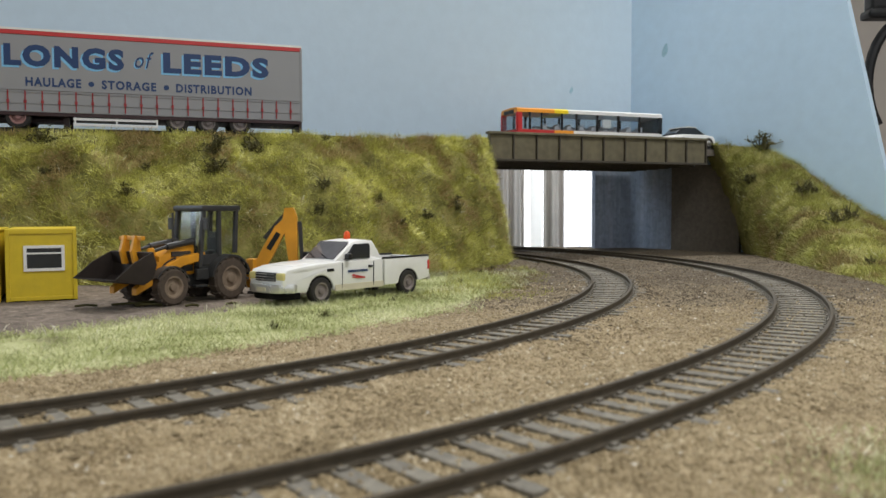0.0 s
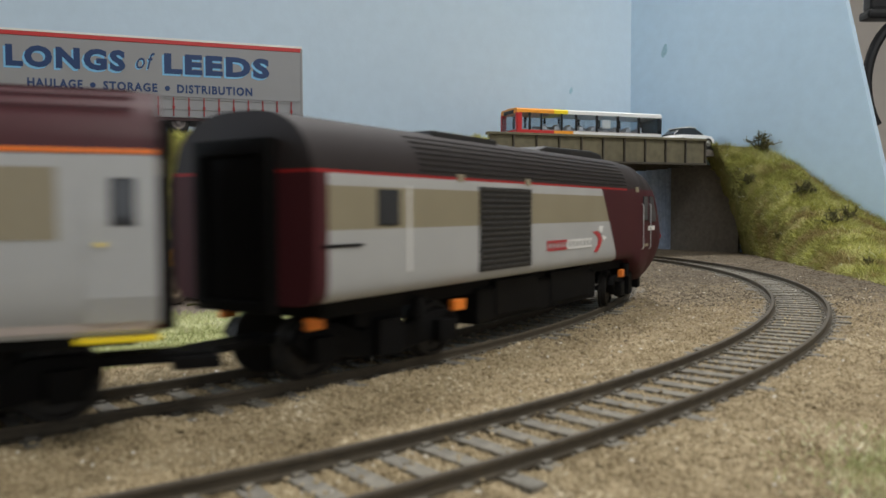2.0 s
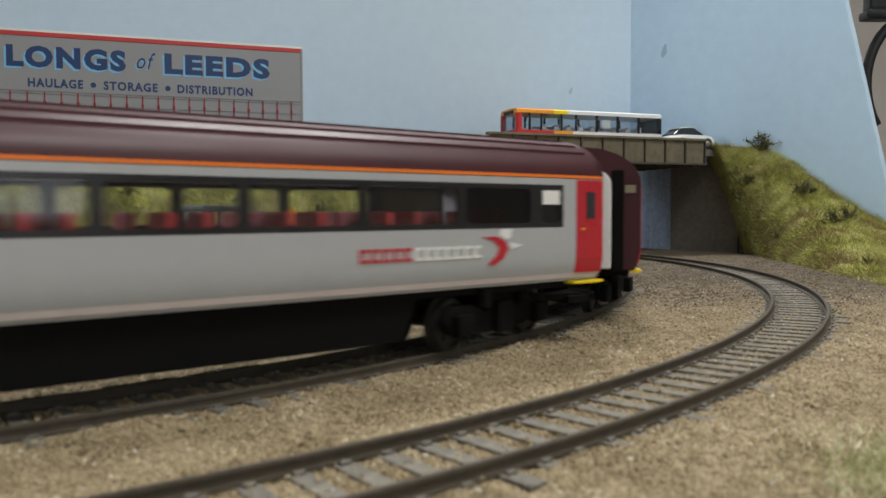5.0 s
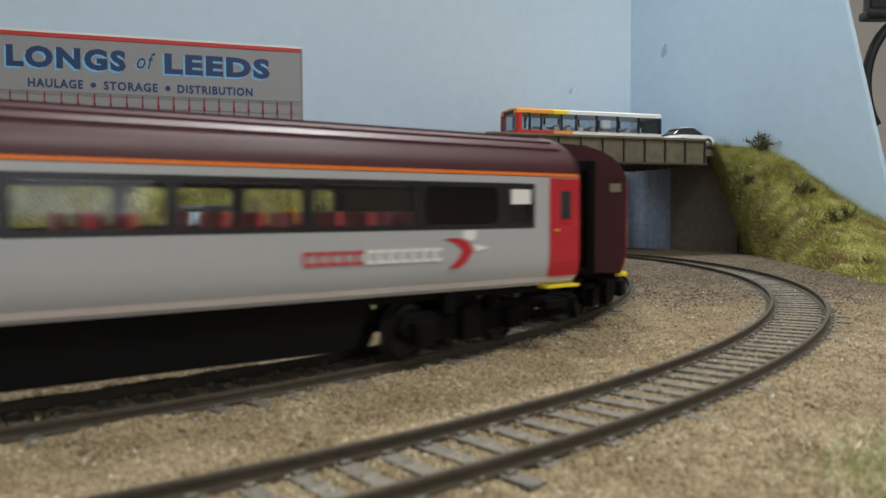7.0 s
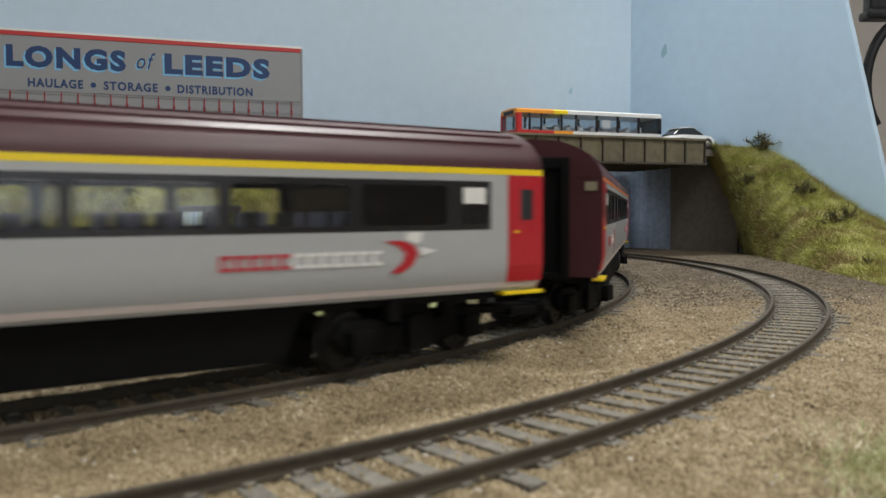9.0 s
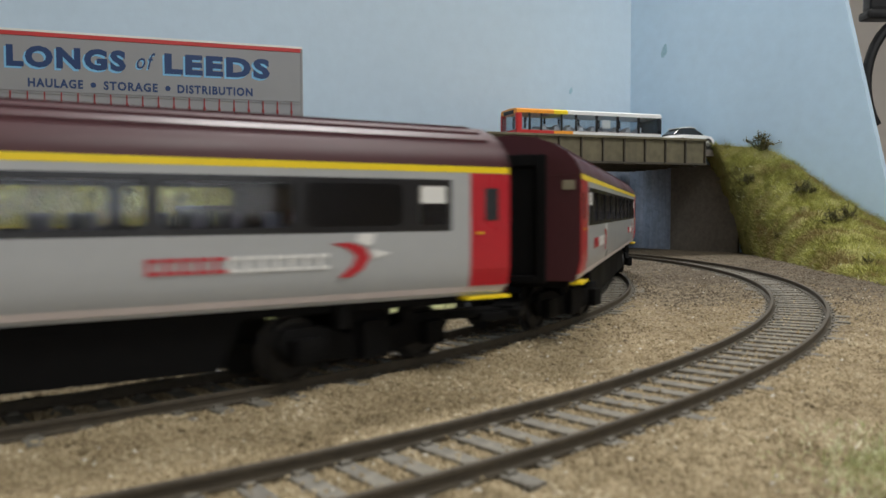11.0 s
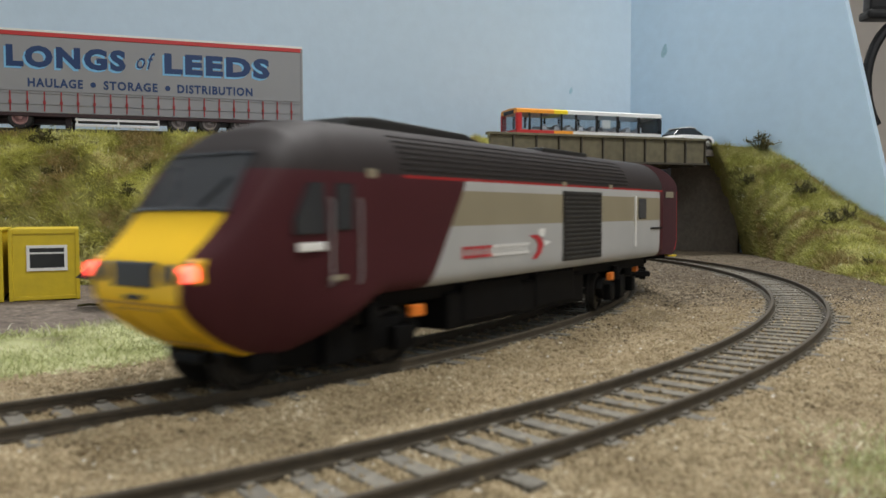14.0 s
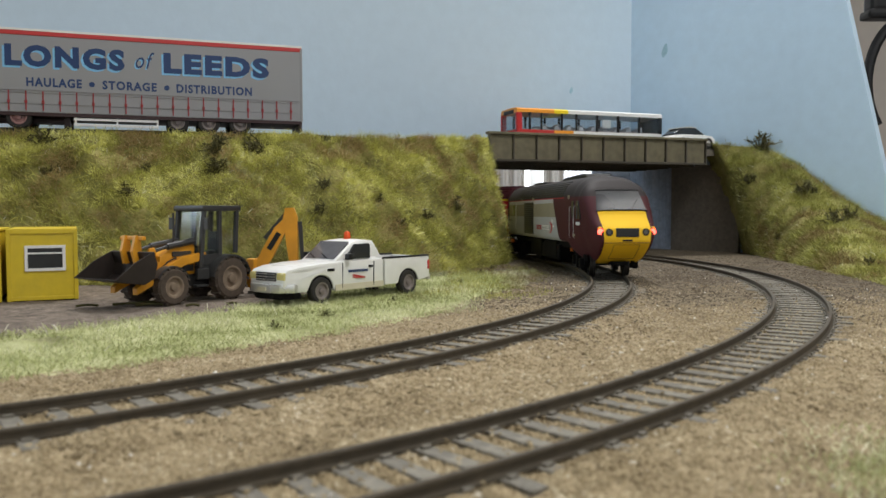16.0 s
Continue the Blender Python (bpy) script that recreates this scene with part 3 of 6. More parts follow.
fibres("grass", scatter(*rg, 40000, 6, 0.1), M_GRASS_OLIVE_DIM, "matted olive and straw static grass beside the bridge", 2.0, 6.5, 0.24, 1.1, 2)


def crest(g, count, seed):
    """Places along a bank's upper edge, for the ragged fringe."""
    vs, w, nu, nv = g
    rng = random.Random(seed)
    out = []
    while len(out) < count:
        u = rng.random() * (nu - 1)
        a, b = vs[int(u) * w + nv], vs[(int(u) + 1) * w + nv]
        p = a.lerp(b, u - int(u))
        if rng.random() < 0.45 + 1.1 * fbm(p.x, p.y, 0.09, 21.0):
            out.append(((p.x + rng.gauss(0, 1.2), p.y + rng.gauss(0.6, 1.6), p.z - 0.6), (0, -0.15, 1)))
    return out


fibres("grass", crest(lg, 5200, 31), M_GRASS, "ragged fringe of static grass along the embankment's crest", 2.0, 6.5, 0.24, 0.7, 21)
fibres("grass", crest(rg, 1800, 32), M_GRASS_OLIVE_DIM, "ragged fringe of static grass along the slope's crest", 2.0, 5.5, 0.24, 0.7, 22)
fibres("straw_fibres", scatter(*lg, 900, 15), M_STRAW, "glossy straw fibres among the embankment grass", 2.0, 5.0, 0.26, 1.4, 11)
fibres("straw_fibres", scatter(*rg, 320, 16), M_STRAW, "glossy straw fibres among the slope grass", 2.0, 5.0, 0.26, 1.4, 12)


def plateau():
    """Road land between the embankment's edge and the sky board."""
    edge = [along(LEFT_TOP, i / 40) for i in range(41)]
    vs, fs = [], []
    for p in edge:
        vs += [(p.x - 3, p.y + 5, 79.2 if p.z < 80 else p.z - 0.6), (p.x - (board_y(p.x) - p.y) * 0.3, board_y(p.x - (board_y(p.x) - p.y) * 0.3) - 0.2, 79.2)]
    for i in range(40):
        fs.append((2 * i, 2 * i + 2, 2 * i + 3, 2 * i + 1))
    tagged(raw("road", vs, fs, material("grey_road_surface", (0.09, 0.088, 0.085), 0.9, vary=0.2, bump=0.0002)), "grey model road along the top of the embankment", "road", kind="structure")


plateau()


def verges():
    rng = random.Random(8)
    spots = []
    while len(spots) < 64000:
        th, r = rng.uniform(-1.45, 0.12), rng.uniform(268, 376)
        rim = 352 + 20 * min(1.0, max(0.0, (th + 0.35) / 0.5))
        f = fbm(r * 0.5, th * 160, 0.05, 3.0)
        edge = min((r - 268) / 14, (rim - r) / 14, (0.12 - th) / 0.25, 1.0) + f
        if rng.random() > edge + 0.15:
            continue
        x, y = CI[0] + r * math.cos(th), CI[1] + r * math.sin(th)
        spots.append(((x, y, ground_z(x, y) - 0.3), (0, 0, 1)))
    fibres("grass", spots, M_VERGE, "pale green static grass verge between yard and track", 0.8, 3.6, 0.2, 1.0, 3)
    spots = []
    while len(spots) < 11000:
        th, r = rng.uniform(-0.35, 0.36), rng.uniform(318, 374)
        if rng.random() > min((372 - r) / 30, (th + 0.38) / 0.2) + 0.9 * fbm(r * 0.5, th * 160, 0.09, 13.0):
            continue
        x, y = CI[0] + r * math.cos(th), CI[1] + r * math.sin(th)
        spots.append(((x, y, ground_z(x, y) - 0.3), (0, 0, 1)))
    fibres("grass", spots, M_GRASS_OLIVE_DIM, "thin olive static grass at the embankment's foot", 0.8, 4.0, 0.22, 1.0, 14)
    spots = []
    while len(spots) < 130:
        th, r = rng.uniform(-1.25, 0.2), rng.gauss(292, 16)
        x, y = CI[0] + r * math.cos(th), CI[1] + r * math.sin(th)
        spots.append(((x, y, ground_z(x, y) - 0.3), (0, 0, 1)))
    fibres("straw_fibres", spots, M_STRAW, "long pale straw fibres sticking out of the verge", 2.5, 6.0, 0.22, 1.2, 9)
    spots = []
    while len(spots) < 8000:
        x, y = rng.gauss(71, 9), rng.gauss(97, 10)
        if y < 128 and track_gap(x, y) > 24:
            spots.append(((x, y, ground_z(x, y) - 0.3), (0, 0, 1)))
    fibres("grass", spots, M_VERGE, "small patch of pale static grass in the ballast", 1.2, 2.8, 0.25, 0.8, 4)


verges()


def loose_stones():
    """Ballast grains as small crumbs lying on the ground."""
    rng = np.random.default_rng(12)
    sets = {0: ([], []), 1: ([], []), 2: ([], [])}
    octa = np.array([(1, 0, 0), (-1, 0, 0), (0, 1, 0), (0, -1, 0), (0, 0, 1), (0, 0, -1)], float)
    tri = np.array([(0, 2, 4), (2, 1, 4), (1, 3, 4), (3, 0, 4), (2, 0, 5), (1, 2, 5), (3, 1, 5), (0, 3, 5)])
    k = 0
    while k < 95000:
        d = 75 + 560 * rng.random() ** 1.35
        x = rng.uniform(-0.60, 0.60) * d
        y = d
        r = math.hypot(x - CI[0], y - CI[1])
        if r < 345 or x > 262 - (700 - y) * 0.09:
            continue
        size = rng.uniform(0.22, 0.5) * (1.6 if rng.random() < 0.04 else 1)
        z = ground_z(x, y) + size * 0.1
        if abs(r - RI) < 9.5 or abs(math.hypot(x - CO[0], y - CO[1]) - RO) < 9.5:
            z = -2.6 if rng.random() < 0.95 else -1.95
        v = octa * size * rng.uniform(0.6, 1.3, (6, 3)) * (1, 1, 0.75) + (x, y, z)
        # brown grains carry on the shade painted into the far ground
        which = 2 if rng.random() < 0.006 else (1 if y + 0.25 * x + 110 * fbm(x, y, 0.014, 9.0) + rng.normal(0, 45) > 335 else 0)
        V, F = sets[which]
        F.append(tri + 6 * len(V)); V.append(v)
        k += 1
    for (V, F), mt, lb in ((sets[0], M_STONES, "loose sandy ballast grains between the tracks"), (sets[1], M_SHADED_BROWN_STONES, "brown ballast grains round the curve, with shade in their tone"),
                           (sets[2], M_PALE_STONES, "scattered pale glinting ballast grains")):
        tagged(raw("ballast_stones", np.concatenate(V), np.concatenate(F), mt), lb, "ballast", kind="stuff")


loose_stones()


# ---- bridge ----
def bridge():
    A, B = Vector((35, 600)), Vector((223, 670))
    L = (B - A).length - 3.0
    ang = math.degrees(math.atan2(B.y - A.y, B.x - A.x))
    br = thing("road_bridge", "weathered brown steel girder road bridge over the tracks", "bridge", at(A.x, A.y, 0, 0, 0, ang), kind="structure")
    bm = bmesh.new(); box(bm, 0, L, 0, 3, 72, 90.5, 0.2); part("girder_web", bm, M_GIRDER, br, "stained olive-brown girder plate")
    bm = bmesh.new(); box(bm, -1, L + 1, -2.6, 4.5, 90.5, 92.4, 0.3); part("top_flange", bm, M_GIRDER, br)
    bm = bmesh.new(); box(bm, -1, L + 1, -2.6, 4.5, 70.2, 72, 0.3); part("bottom_flange", bm, M_GIRDER_D, br)
    st = None
    for i in range(11):
        m = at(L * i / 10, 0, 0)
        if st is None:
            bm = bmesh.new(); box(bm, -0.5, 0.5, -2.2, 0, 72, 90.5, 0.12); st = part("stiffener", bm, M_GIRDER_D, br, m=m)
        else:
            same(st, br, m)
    rv = None
    for i in range(11):
        m = at(L * i / 10 + 1.6, -0.1, 88.6)
        if rv is None:
            bm = bmesh.new(); turned(bm, [(-0.5, 0.5), (0, 0.7)], (0, 0, 0), "y", 8); rv = part("bolt", bm, M_GIRDER, br, m=m)
        else:
            same(rv, br, m)
    bm = bmesh.new(); box(bm, -1, L - 1, 4.5, 100, 73, 84.2); box(bm, L - 1, L + 34, 8, 100, 79, 84.2); part("deck", bm, M_CONC, br, "dark concrete deck slab")
    bm = bmesh.new(); box(bm, -1, L + 34, 8.2, 100, 84.2, 85.0); part("roadway", bm, material("bridge_tarmac", (0.07, 0.07, 0.07), 0.9), br)
    bm = bmesh.new(); box(bm, -1, L - 34, 4.7, 30.6, 85.0, 88.0, 0.3); part("footway", bm, M_CONC, br, "raised concrete footway")
    for i in range(6):
        bm = bmesh.new(); box(bm, 2, L - 2, 12 + i * 17, 14 + i * 17, 69.5, 73); part("deck_beam", bm, M_GIRDER_D, br)
    bm = bmesh.new()
    prism(bm, [(212, 737), (251, 673), (262, 690), (224, 748)], -6, 72.5, "z")
    tagged(part("abutment_right", bm, M_CONC), "dark grey card concrete bridge abutment", "abutment", kind="structure")
    bm = bmesh.new()
    prism(bm, [(33, 604), (-12, 700), (-24, 694), (20, 599)], -6, 72.5, "z")
    tagged(part("abutment_left", bm, M_CONC), "dark grey card concrete bridge abutment", "abutment", kind="structure")


bridge()


# ---- train ----
M_WHEEL = material("blackened_wheel", (0.02, 0.018, 0.016), 0.5, 0.4, vary=0.3)
def wheelset(parent, x, name="wheelset"):
    bm = bmesh.new()
    for sgn in (-1, 1):
        turned(bm, [(sgn * 7.0, 6.9), (sgn * 7.7, 6.9), (sgn * 7.8, 6.1), (sgn * 9.6, 6.0), (sgn * 9.7, 5.2), (sgn * 9.0, 4.9), (sgn * 9.0, 1.6), (sgn * 9.9, 1.4)], (0, 0, 0), "y", 20)
        for k in range(4):
            a = k * math.pi / 2 + 0.3
            turned(bm, [(sgn * 9.0, 0.6), (sgn * 9.25, 0.5)], (3.3 * math.cos(a), 0, 3.3 * math.sin(a)), "y", 6, 1)
    turned(bm, [(-7.2, 1.0), (7.2, 1.0)], (0, 0, 0), "y", 8)
    return part(name, bm, [M_WHEEL, M_BLACK], parent, "dark blackened wheels on an axle", at(x, 0, 6.0), True)


M_AXLE = material("orange_axle_box", (0.75, 0.20, 0.02), 0.5)


def bogie(parent, x, wb, orange=()):
    bm = bmesh.new(); box(bm, -5, 5, -12, 12, 6.2, 12.6, 0.3)
    b = part("bogie", bm, M_MATT, parent, "black cast bogie", at(x, 0, 0), True)
    for s in (-1, 1):
        bm = bmesh.new()
        prism(bm, [(-wb / 2 - 6, 7.6), (-wb / 2 - 4, 10.4), (-wb / 2 + 5, 10.4), (-6, 8.2), (6, 8.2), (wb / 2 - 5, 10.4), (wb / 2 + 4, 10.4), (wb / 2 + 6, 7.6), (wb / 2 + 3, 4.2), (wb / 2 - 3, 4.2), (5, 3.0), (-5, 3.0), (-wb / 2 + 3, 4.2), (-wb / 2 - 3, 4.2)],
              s * 11.2 - 0.9, s * 11.2 + 0.9, "y", bevel=0.25)
        part("side_frame", bm, M_MATT, b, smooth=True)
        for e in (-1, 1):
            bm = bmesh.new(); box(bm, e * wb / 2 - 2.8, e * wb / 2 + 2.8, s * 13 - 1.3, s * 13 + 1.3, 3.6, 8.6, 0.5); part("axle_box", bm, M_MATT, b, smooth=True)
            bm = bmesh.new(); turned(bm, [(9.6, 1.7), (14.0, 1.7)], (e * wb / 4, s * 13.2, 0), "z", 8); part("spring", bm, M_MATT, b)
        bm = bmesh.new(); box(bm, -3.4, 3.4, s * 13 - 1, s * 13 + 1, 2.8, 10.5, 0.4); part("damper", bm, M_MATT, b)
    for bx in orange:
        for s in (-1, 1):
            bm = bmesh.new(); box(bm, bx - 1.9, bx + 1.9, s * 14.2 - 0.8, s * 14.2 + 0.8, 10.2, 12.6, 0.25)
            part("equipment_box", bm, M_AXLE, b, "orange equipment box")
    ws = [wheelset(b, e * wb / 2) for e in (-1, 1)]
    return b, ws


SIDE = [(16.2, 14.4), (17.3, 16.6), (17.9, 19.5), (18.0, 23.0), (18.0, 28.0)]
ROOF = [(18.0, 40.8), (17.7, 42.2), (16.6, 44.4), (14.3, 46.8), (11.0, 48.8), (6.5, 50.4), (0.0, 51.1)]


def strip(bm, prof, x0, x1, s, thick=0.7, mat=0):
    """A bent sheet: a (y, z) profile on side s, extruded from x0 to x1."""
    outer = [(s * y, z) for y, z in prof]
    inner = [(s * (y - thick), z) for y, z in prof][::-1]
    return prism(bm, outer + inner, x0, x1, "x", mat)


def livery_marks(body, s, x, z, scale, sgn):
    """The operator's mark as plain shapes: red and white bars and a red chevron with white wings."""
    y = s * 18.12
    def slab(name, outline, mat, lb):
        bm = bmesh.new(); prism(bm, [(x + sgn * u * scale, z + v * scale) for u, v in outline], y - 0.06, y + 0.06, "y")
        part(name, bm, mat, body, lb)
    def bars(u, w, n, mat, lb):
        for i in range(n):
            a = u + i * w
            slab("mark_bar", [(a, -1.15), (a + w * 0.8, -1.15), (a + w * 0.8, -0.6), (a, -0.6)], mat, lb)
            slab("mark_bar", [(a, 0.6), (a + w * 0.8, 0.6), (a + w * 0.8, 1.15), (a, 1.15)], mat, lb)
            slab("mark_bar", [(a, -0.6), (a + w * 0.3, -0.6), (a + w * 0.3, 0.6), (a, 0.6)], mat, lb)
    bars(-24, 2.2, 5, M_RED, "red livery bar")
    bars(-13, 2.2, 7, M_WHITE, "white livery bar")
    slab("mark_chevron", [(2.4, 2.6), (5.6, 2.7), (8.0, 1.8), (8.8, 0.4), (7.6, -1.4), (5.4, -2.6), (3.6, -2.5), (5.8, -0.8), (6.4, 0.6), (5.0, 1.8)], M_RED, "red chevron mark")
    slab("mark_wing", [(6.4, 2.9), (6.8, 4.0), (9.6, 4.0), (9.2, 2.4), (8.2, 2.1)], M_WHITE, "white wing mark")
    slab("mark_wing", [(9.0, 1.6), (12.4, 0.9), (9.4, 0.1)], M_WHITE, "white wing mark")


def coach(label, first_class=False, guard=False, white_end=False):
    c = thing("passenger_coach", label, "coach", group="coaches of the train")
    HL = 137.0
    roof_m = M_MAROON
    for s in (-1, 1):
        bm = bmesh.new(); strip(bm, SIDE, -HL, HL, s); lo = part("lower_side", bm, M_GREY, c, "silver-grey lower side", smooth=True)
        bm = bmesh.new(); strip(bm, [(18, 38.4), (18, 40.0)], -HL, HL, s); part("upper_side", bm, M_GREY, c)
        bm = bmesh.new(); strip(bm, [(18.05, 40.2 if not first_class else 39.9), (18.05, 40.9 if not first_class else 41.2)], -HL, HL, s, 0.8)
        part("line", bm, M_LINE if first_class else M_ORANGE, c, "yellow first class line" if first_class else "thin orange line under the roof")
        # window band with openings
        band0, band1 = -119.2, (90.0 if guard else 122.5)
        wins = [(25.7 * k - 11.6, 25.7 * k + 11.6) for k in range(-4, 5)]
        if guard:
            wins = [(26.0 * k - 12.7, 26.0 * k + 10.6) for k in range(-3, 3)] + [(67, 82), (84, 89)]
            wins = [(-117, -106)] + wins
        else:
            wins = [(-118.2, -109.8)] + [(max(a, -106.5), min(b, 111)) for a, b in wins] + [(114.8, 121.5)]
        bm = bmesh.new()
        xs = [band0] + [v for w in wins for v in w] + [band1]
        for a, b in zip(xs[::2], xs[1::2]):
            strip(bm, [(18.04, 29.2), (18.04, 37.3)], a, b, s)
        for a, b in wins:            # rounded corners of the openings
            for x, z, ex, ez in ((a, 29.2, 1, 1), (b, 29.2, -1, 1), (a, 37.3, 1, -1), (b, 37.3, -1, -1)):
                arc = [(x + ex * 1.3 * (1 - math.sin(q)), z + ez * 1.3 * (1 - math.cos(q))) for q in np.linspace(0, math.pi / 2, 5)]
                prism(bm, [(x, z)] + arc, min(s * 17.34, s * 18.04), max(s * 17.34, s * 18.04), "y")
        strip(bm, [(18.04, 28.0), (18.04, 29.2)], band0, band1, s)
        strip(bm, [(18.04, 37.3), (18.04, 38.4)], band0, band1, s)
        part("window_band", bm, M_BAND, c, "gloss black window band")
        for a, b in ((-HL, band0), (band1, HL)):
            bm = bmesh.new(); strip(bm, [(18, 28.0), (18, 38.4)], a, b, s); part("side_panel", bm, M_GREY, c)
        if guard:
            bm = bmesh.new(); strip(bm, [(18.1, 28.2), (18.1, 38.2)], 93, 124, s, 0.3); part("beige_panel", bm, M_BEIGE, c, "beige panel of the guard's area")
        for i, (a, b) in enumerate(wins):
            bm = bmesh.new(); box(bm, a, b, s * 17.6 - 0.12, s * 17.6 + 0.12, 29.2, 37.3)
            dark = (not guard) and i == len(wins) - 2
            pane = part("window_pane", bm, M_DIMGLASS if dark else M_GLASS, c)
            pane.visible_shadow = False
            if not dark and b - a > 14 and i % 3 == 2:
                bm = bmesh.new(); box(bm, (a + b) / 2 - 0.25, (a + b) / 2 + 0.25, s * 17.75 - 0.1, s * 17.75 + 0.1, 29.4, 37.1); part("window_bar", bm, M_BAND, pane)
            if b - a < 12 and (i == 0 or i == len(wins) - 1) and not (guard and i):
                bm = bmesh.new(); box(bm, a + 0.5, b - 0.4, s * 18.0 - 0.1, s * 18.0 + 0.15, 33.6, 37.0); part("window_notice", bm, M_WHITE, pane, "white window notice")
        # doors
        for e in (-1, 1):
            if guard and e == 1:
                mt, lb = M_GREY, "grey end door"
            else:
                mt, lb = M_RED, "red end door"
            bm = bmesh.new()
            x0, x1 = sorted((e * (127.2 if e > 0 else 122.6), e * (HL + 0.05)))
            strip(bm, [(17.5, 16.4), (18.15, 20), (18.15, 39.8)], x0, x1, s, 0.6)
            d = part("door", bm, mt, c, lb)
            bm = bmesh.new(); box(bm, e * 132.4 - 1.7, e * 132.4 + 1.7, s * 18.1 - 0.2, s * 18.1 + 0.2, 30, 36.8, 0.3); part("door_window", bm, M_DARKGLASS, d)
            bm = bmesh.new(); box(bm, e * 129.4 - 0.5, e * 129.4 + 0.5, s * 18.3 - 0.2, s * 18.3 + 0.3, 27.2, 27.7); part("handle", bm, M_LINE, d)
            bm = bmesh.new(); box(bm, e * 131 - 5, e * 131 + 6, s * 16.8 - 1.6, s * 16.8 + 1.6, 13.6, 14.3, 0.1); part("step", bm, M_LINE, c, "yellow footstep")
        mk = 93.0 if not guard else 95.5
        livery_marks(lo, s, mk if s < 0 else -mk, 22.8, 1.25, 1 if s < 0 else -1)
        if s < 0:
            livery_marks(lo, s, -73.5, 22.8, 1.25, 1)
        else:
            livery_marks(lo, s, 73.5, 22.8, 1.25, -1)
    prof = [(-y, z) for y, z in ROOF] + [(y, z) for y, z in ROOF[::-1][1:]]
    bm = bmesh.new()
    prism(bm, prof + [(16.9, 40.9), (-16.9, 40.9)], -HL - 0.4, HL + 0.4, "x")
    rf = part("roof", bm, roof_m, c, "ribbed maroon roof", smooth=True)
    for y, z in ((0, 51.0), (-6.5, 50.35), (6.5, 50.35), (-11, 48.75), (11, 48.75), (-14.2, 46.8), (14.2, 46.8)):
        bm = bmesh.new(); box(bm, -HL + 3, HL - 3, y - 0.35, y + 0.35, z - 0.3, z + 0.35, 0.1); part("roof_rib", bm, roof_m, rf)
    # ends
    for e in (-1, 1):
        bm = bmesh.new()
        outline = [(-16.6, 14.6), (-17.9, 20)] + prof + [(17.9, 20), (16.6, 14.6)]
        a, b = sorted((e * (HL - 0.8), e * (HL + 0.2)))
        prism(bm, outline, a, b, "x"); part("end_wall", bm, M_MAROON, c, "maroon coach end")
        bm = bmesh.new(); a, b = sorted((e * HL, e * (HL + 2.6)))
        for y0, y1, z0, z1 in ((-9.5, -7.2, 14, 46), (7.2, 9.5, 14, 46), (-7.2, 7.2, 43, 46), (-7.2, 7.2, 14, 16)):
            box(bm, a, b, y0, y1, z0, z1, 0.4)
        if white_end and e < 0:
            bm.free(); bm = bmesh.new()
            for y0, y1 in ((-13.0, -9.6), (9.6, 13.0)):
                box(bm, a, b, y0, y1, 14, 44, 0.4)
        part("gangway", bm, M_MATT, c, "black gangway bellows")
        bm = bmesh.new(); a, b = sorted((e * HL, e * (HL + (3.4 if white_end and e < 0 else 1.2)))); (prism(bm, [(-9.4, 15), (-9.4, 40)] + [(9.4 * math.cos(q), 40 + 5.4 * math.sin(q)) for q in np.linspace(math.pi - 0.2, 0.2, 9)] + [(9.4, 40), (9.4, 15)], a, b, "x", bevel=0.5) if white_end and e < 0 else box(bm, a, b, -7.4, 7.4, 15.6, 43.2, 0.6))
        part("gangway_door", bm, M_WHITE if white_end and e < 0 else M_MATT, c, "pale plastic gangway shutter" if white_end and e < 0 else "black gangway door")
        for y in (-15, 15):
            bm = bmesh.new(); box(bm, e * (HL + 0.3) - 0.3, e * (HL + 0.3) + 0.3, y - 1.5, y + 1.5, 37.3, 39.6); part("jumper_socket", bm, M_BEIGE, c)
        bm = bmesh.new(); a, b = sorted((e * (HL - 20), e * (HL + 9))); box(bm, a, b, -3, 3, 7.5, 9.2, 0.2); box(bm, e * (HL + 6) - 4, e * (HL + 6) + 4, -4.5, 4.5, 6.5, 8.5, 0.3)
        part("coupling", bm, M_MATT, c)
    # underframe and interior
    bm = bmesh.new(); box(bm, -HL + 3, HL - 3, -14.5, 14.5, 12.6, 15.2, 0.2)
    prism(bm, [(-80, 12.8), (80, 12.8), (76, 3.6), (-76, 3.6)], -14.6, 14.6, "y", bevel=0.3)
    part("underframe", bm, M_MATT, c, "black underframe fairing")
    bm = bmesh.new(); box(bm, -HL + 1, HL - 1, -17.2, 17.2, 15.2, 17.4); box(bm, -112.6, -111.8, -17, 17, 17.4, 41); box(bm, 111.8, 112.6, -17, 17, 17.4, 41)
    part("interior", bm, M_INNER, c)
    seat = None
    for k in range(-9 if not guard else -8, 10 if not guard else 7):
        for y in (-11, 11):
            m = at(k * 11.6, y, 17.4, 0, 0, 0 if k % 2 else 180)
            if seat is None:
                bm = bmesh.new(); box(bm, -3, 3, -5.2, 5.2, 3.2, 5.6, 0.6); box(bm, -3.2, -1.6, -5.2, 5.2, 4.5, 14.6, 0.6)
                seat = part("seat", bm, M_SEAT_BLUE if first_class else M_SEAT, c, "slate blue moulded seat pair" if first_class else "red moulded seat pair", m)
            else:
                same(seat, c, m)
    bogies = [bogie(c, e * 104, 34) for e in (-1, 1)]
    return c, bogies


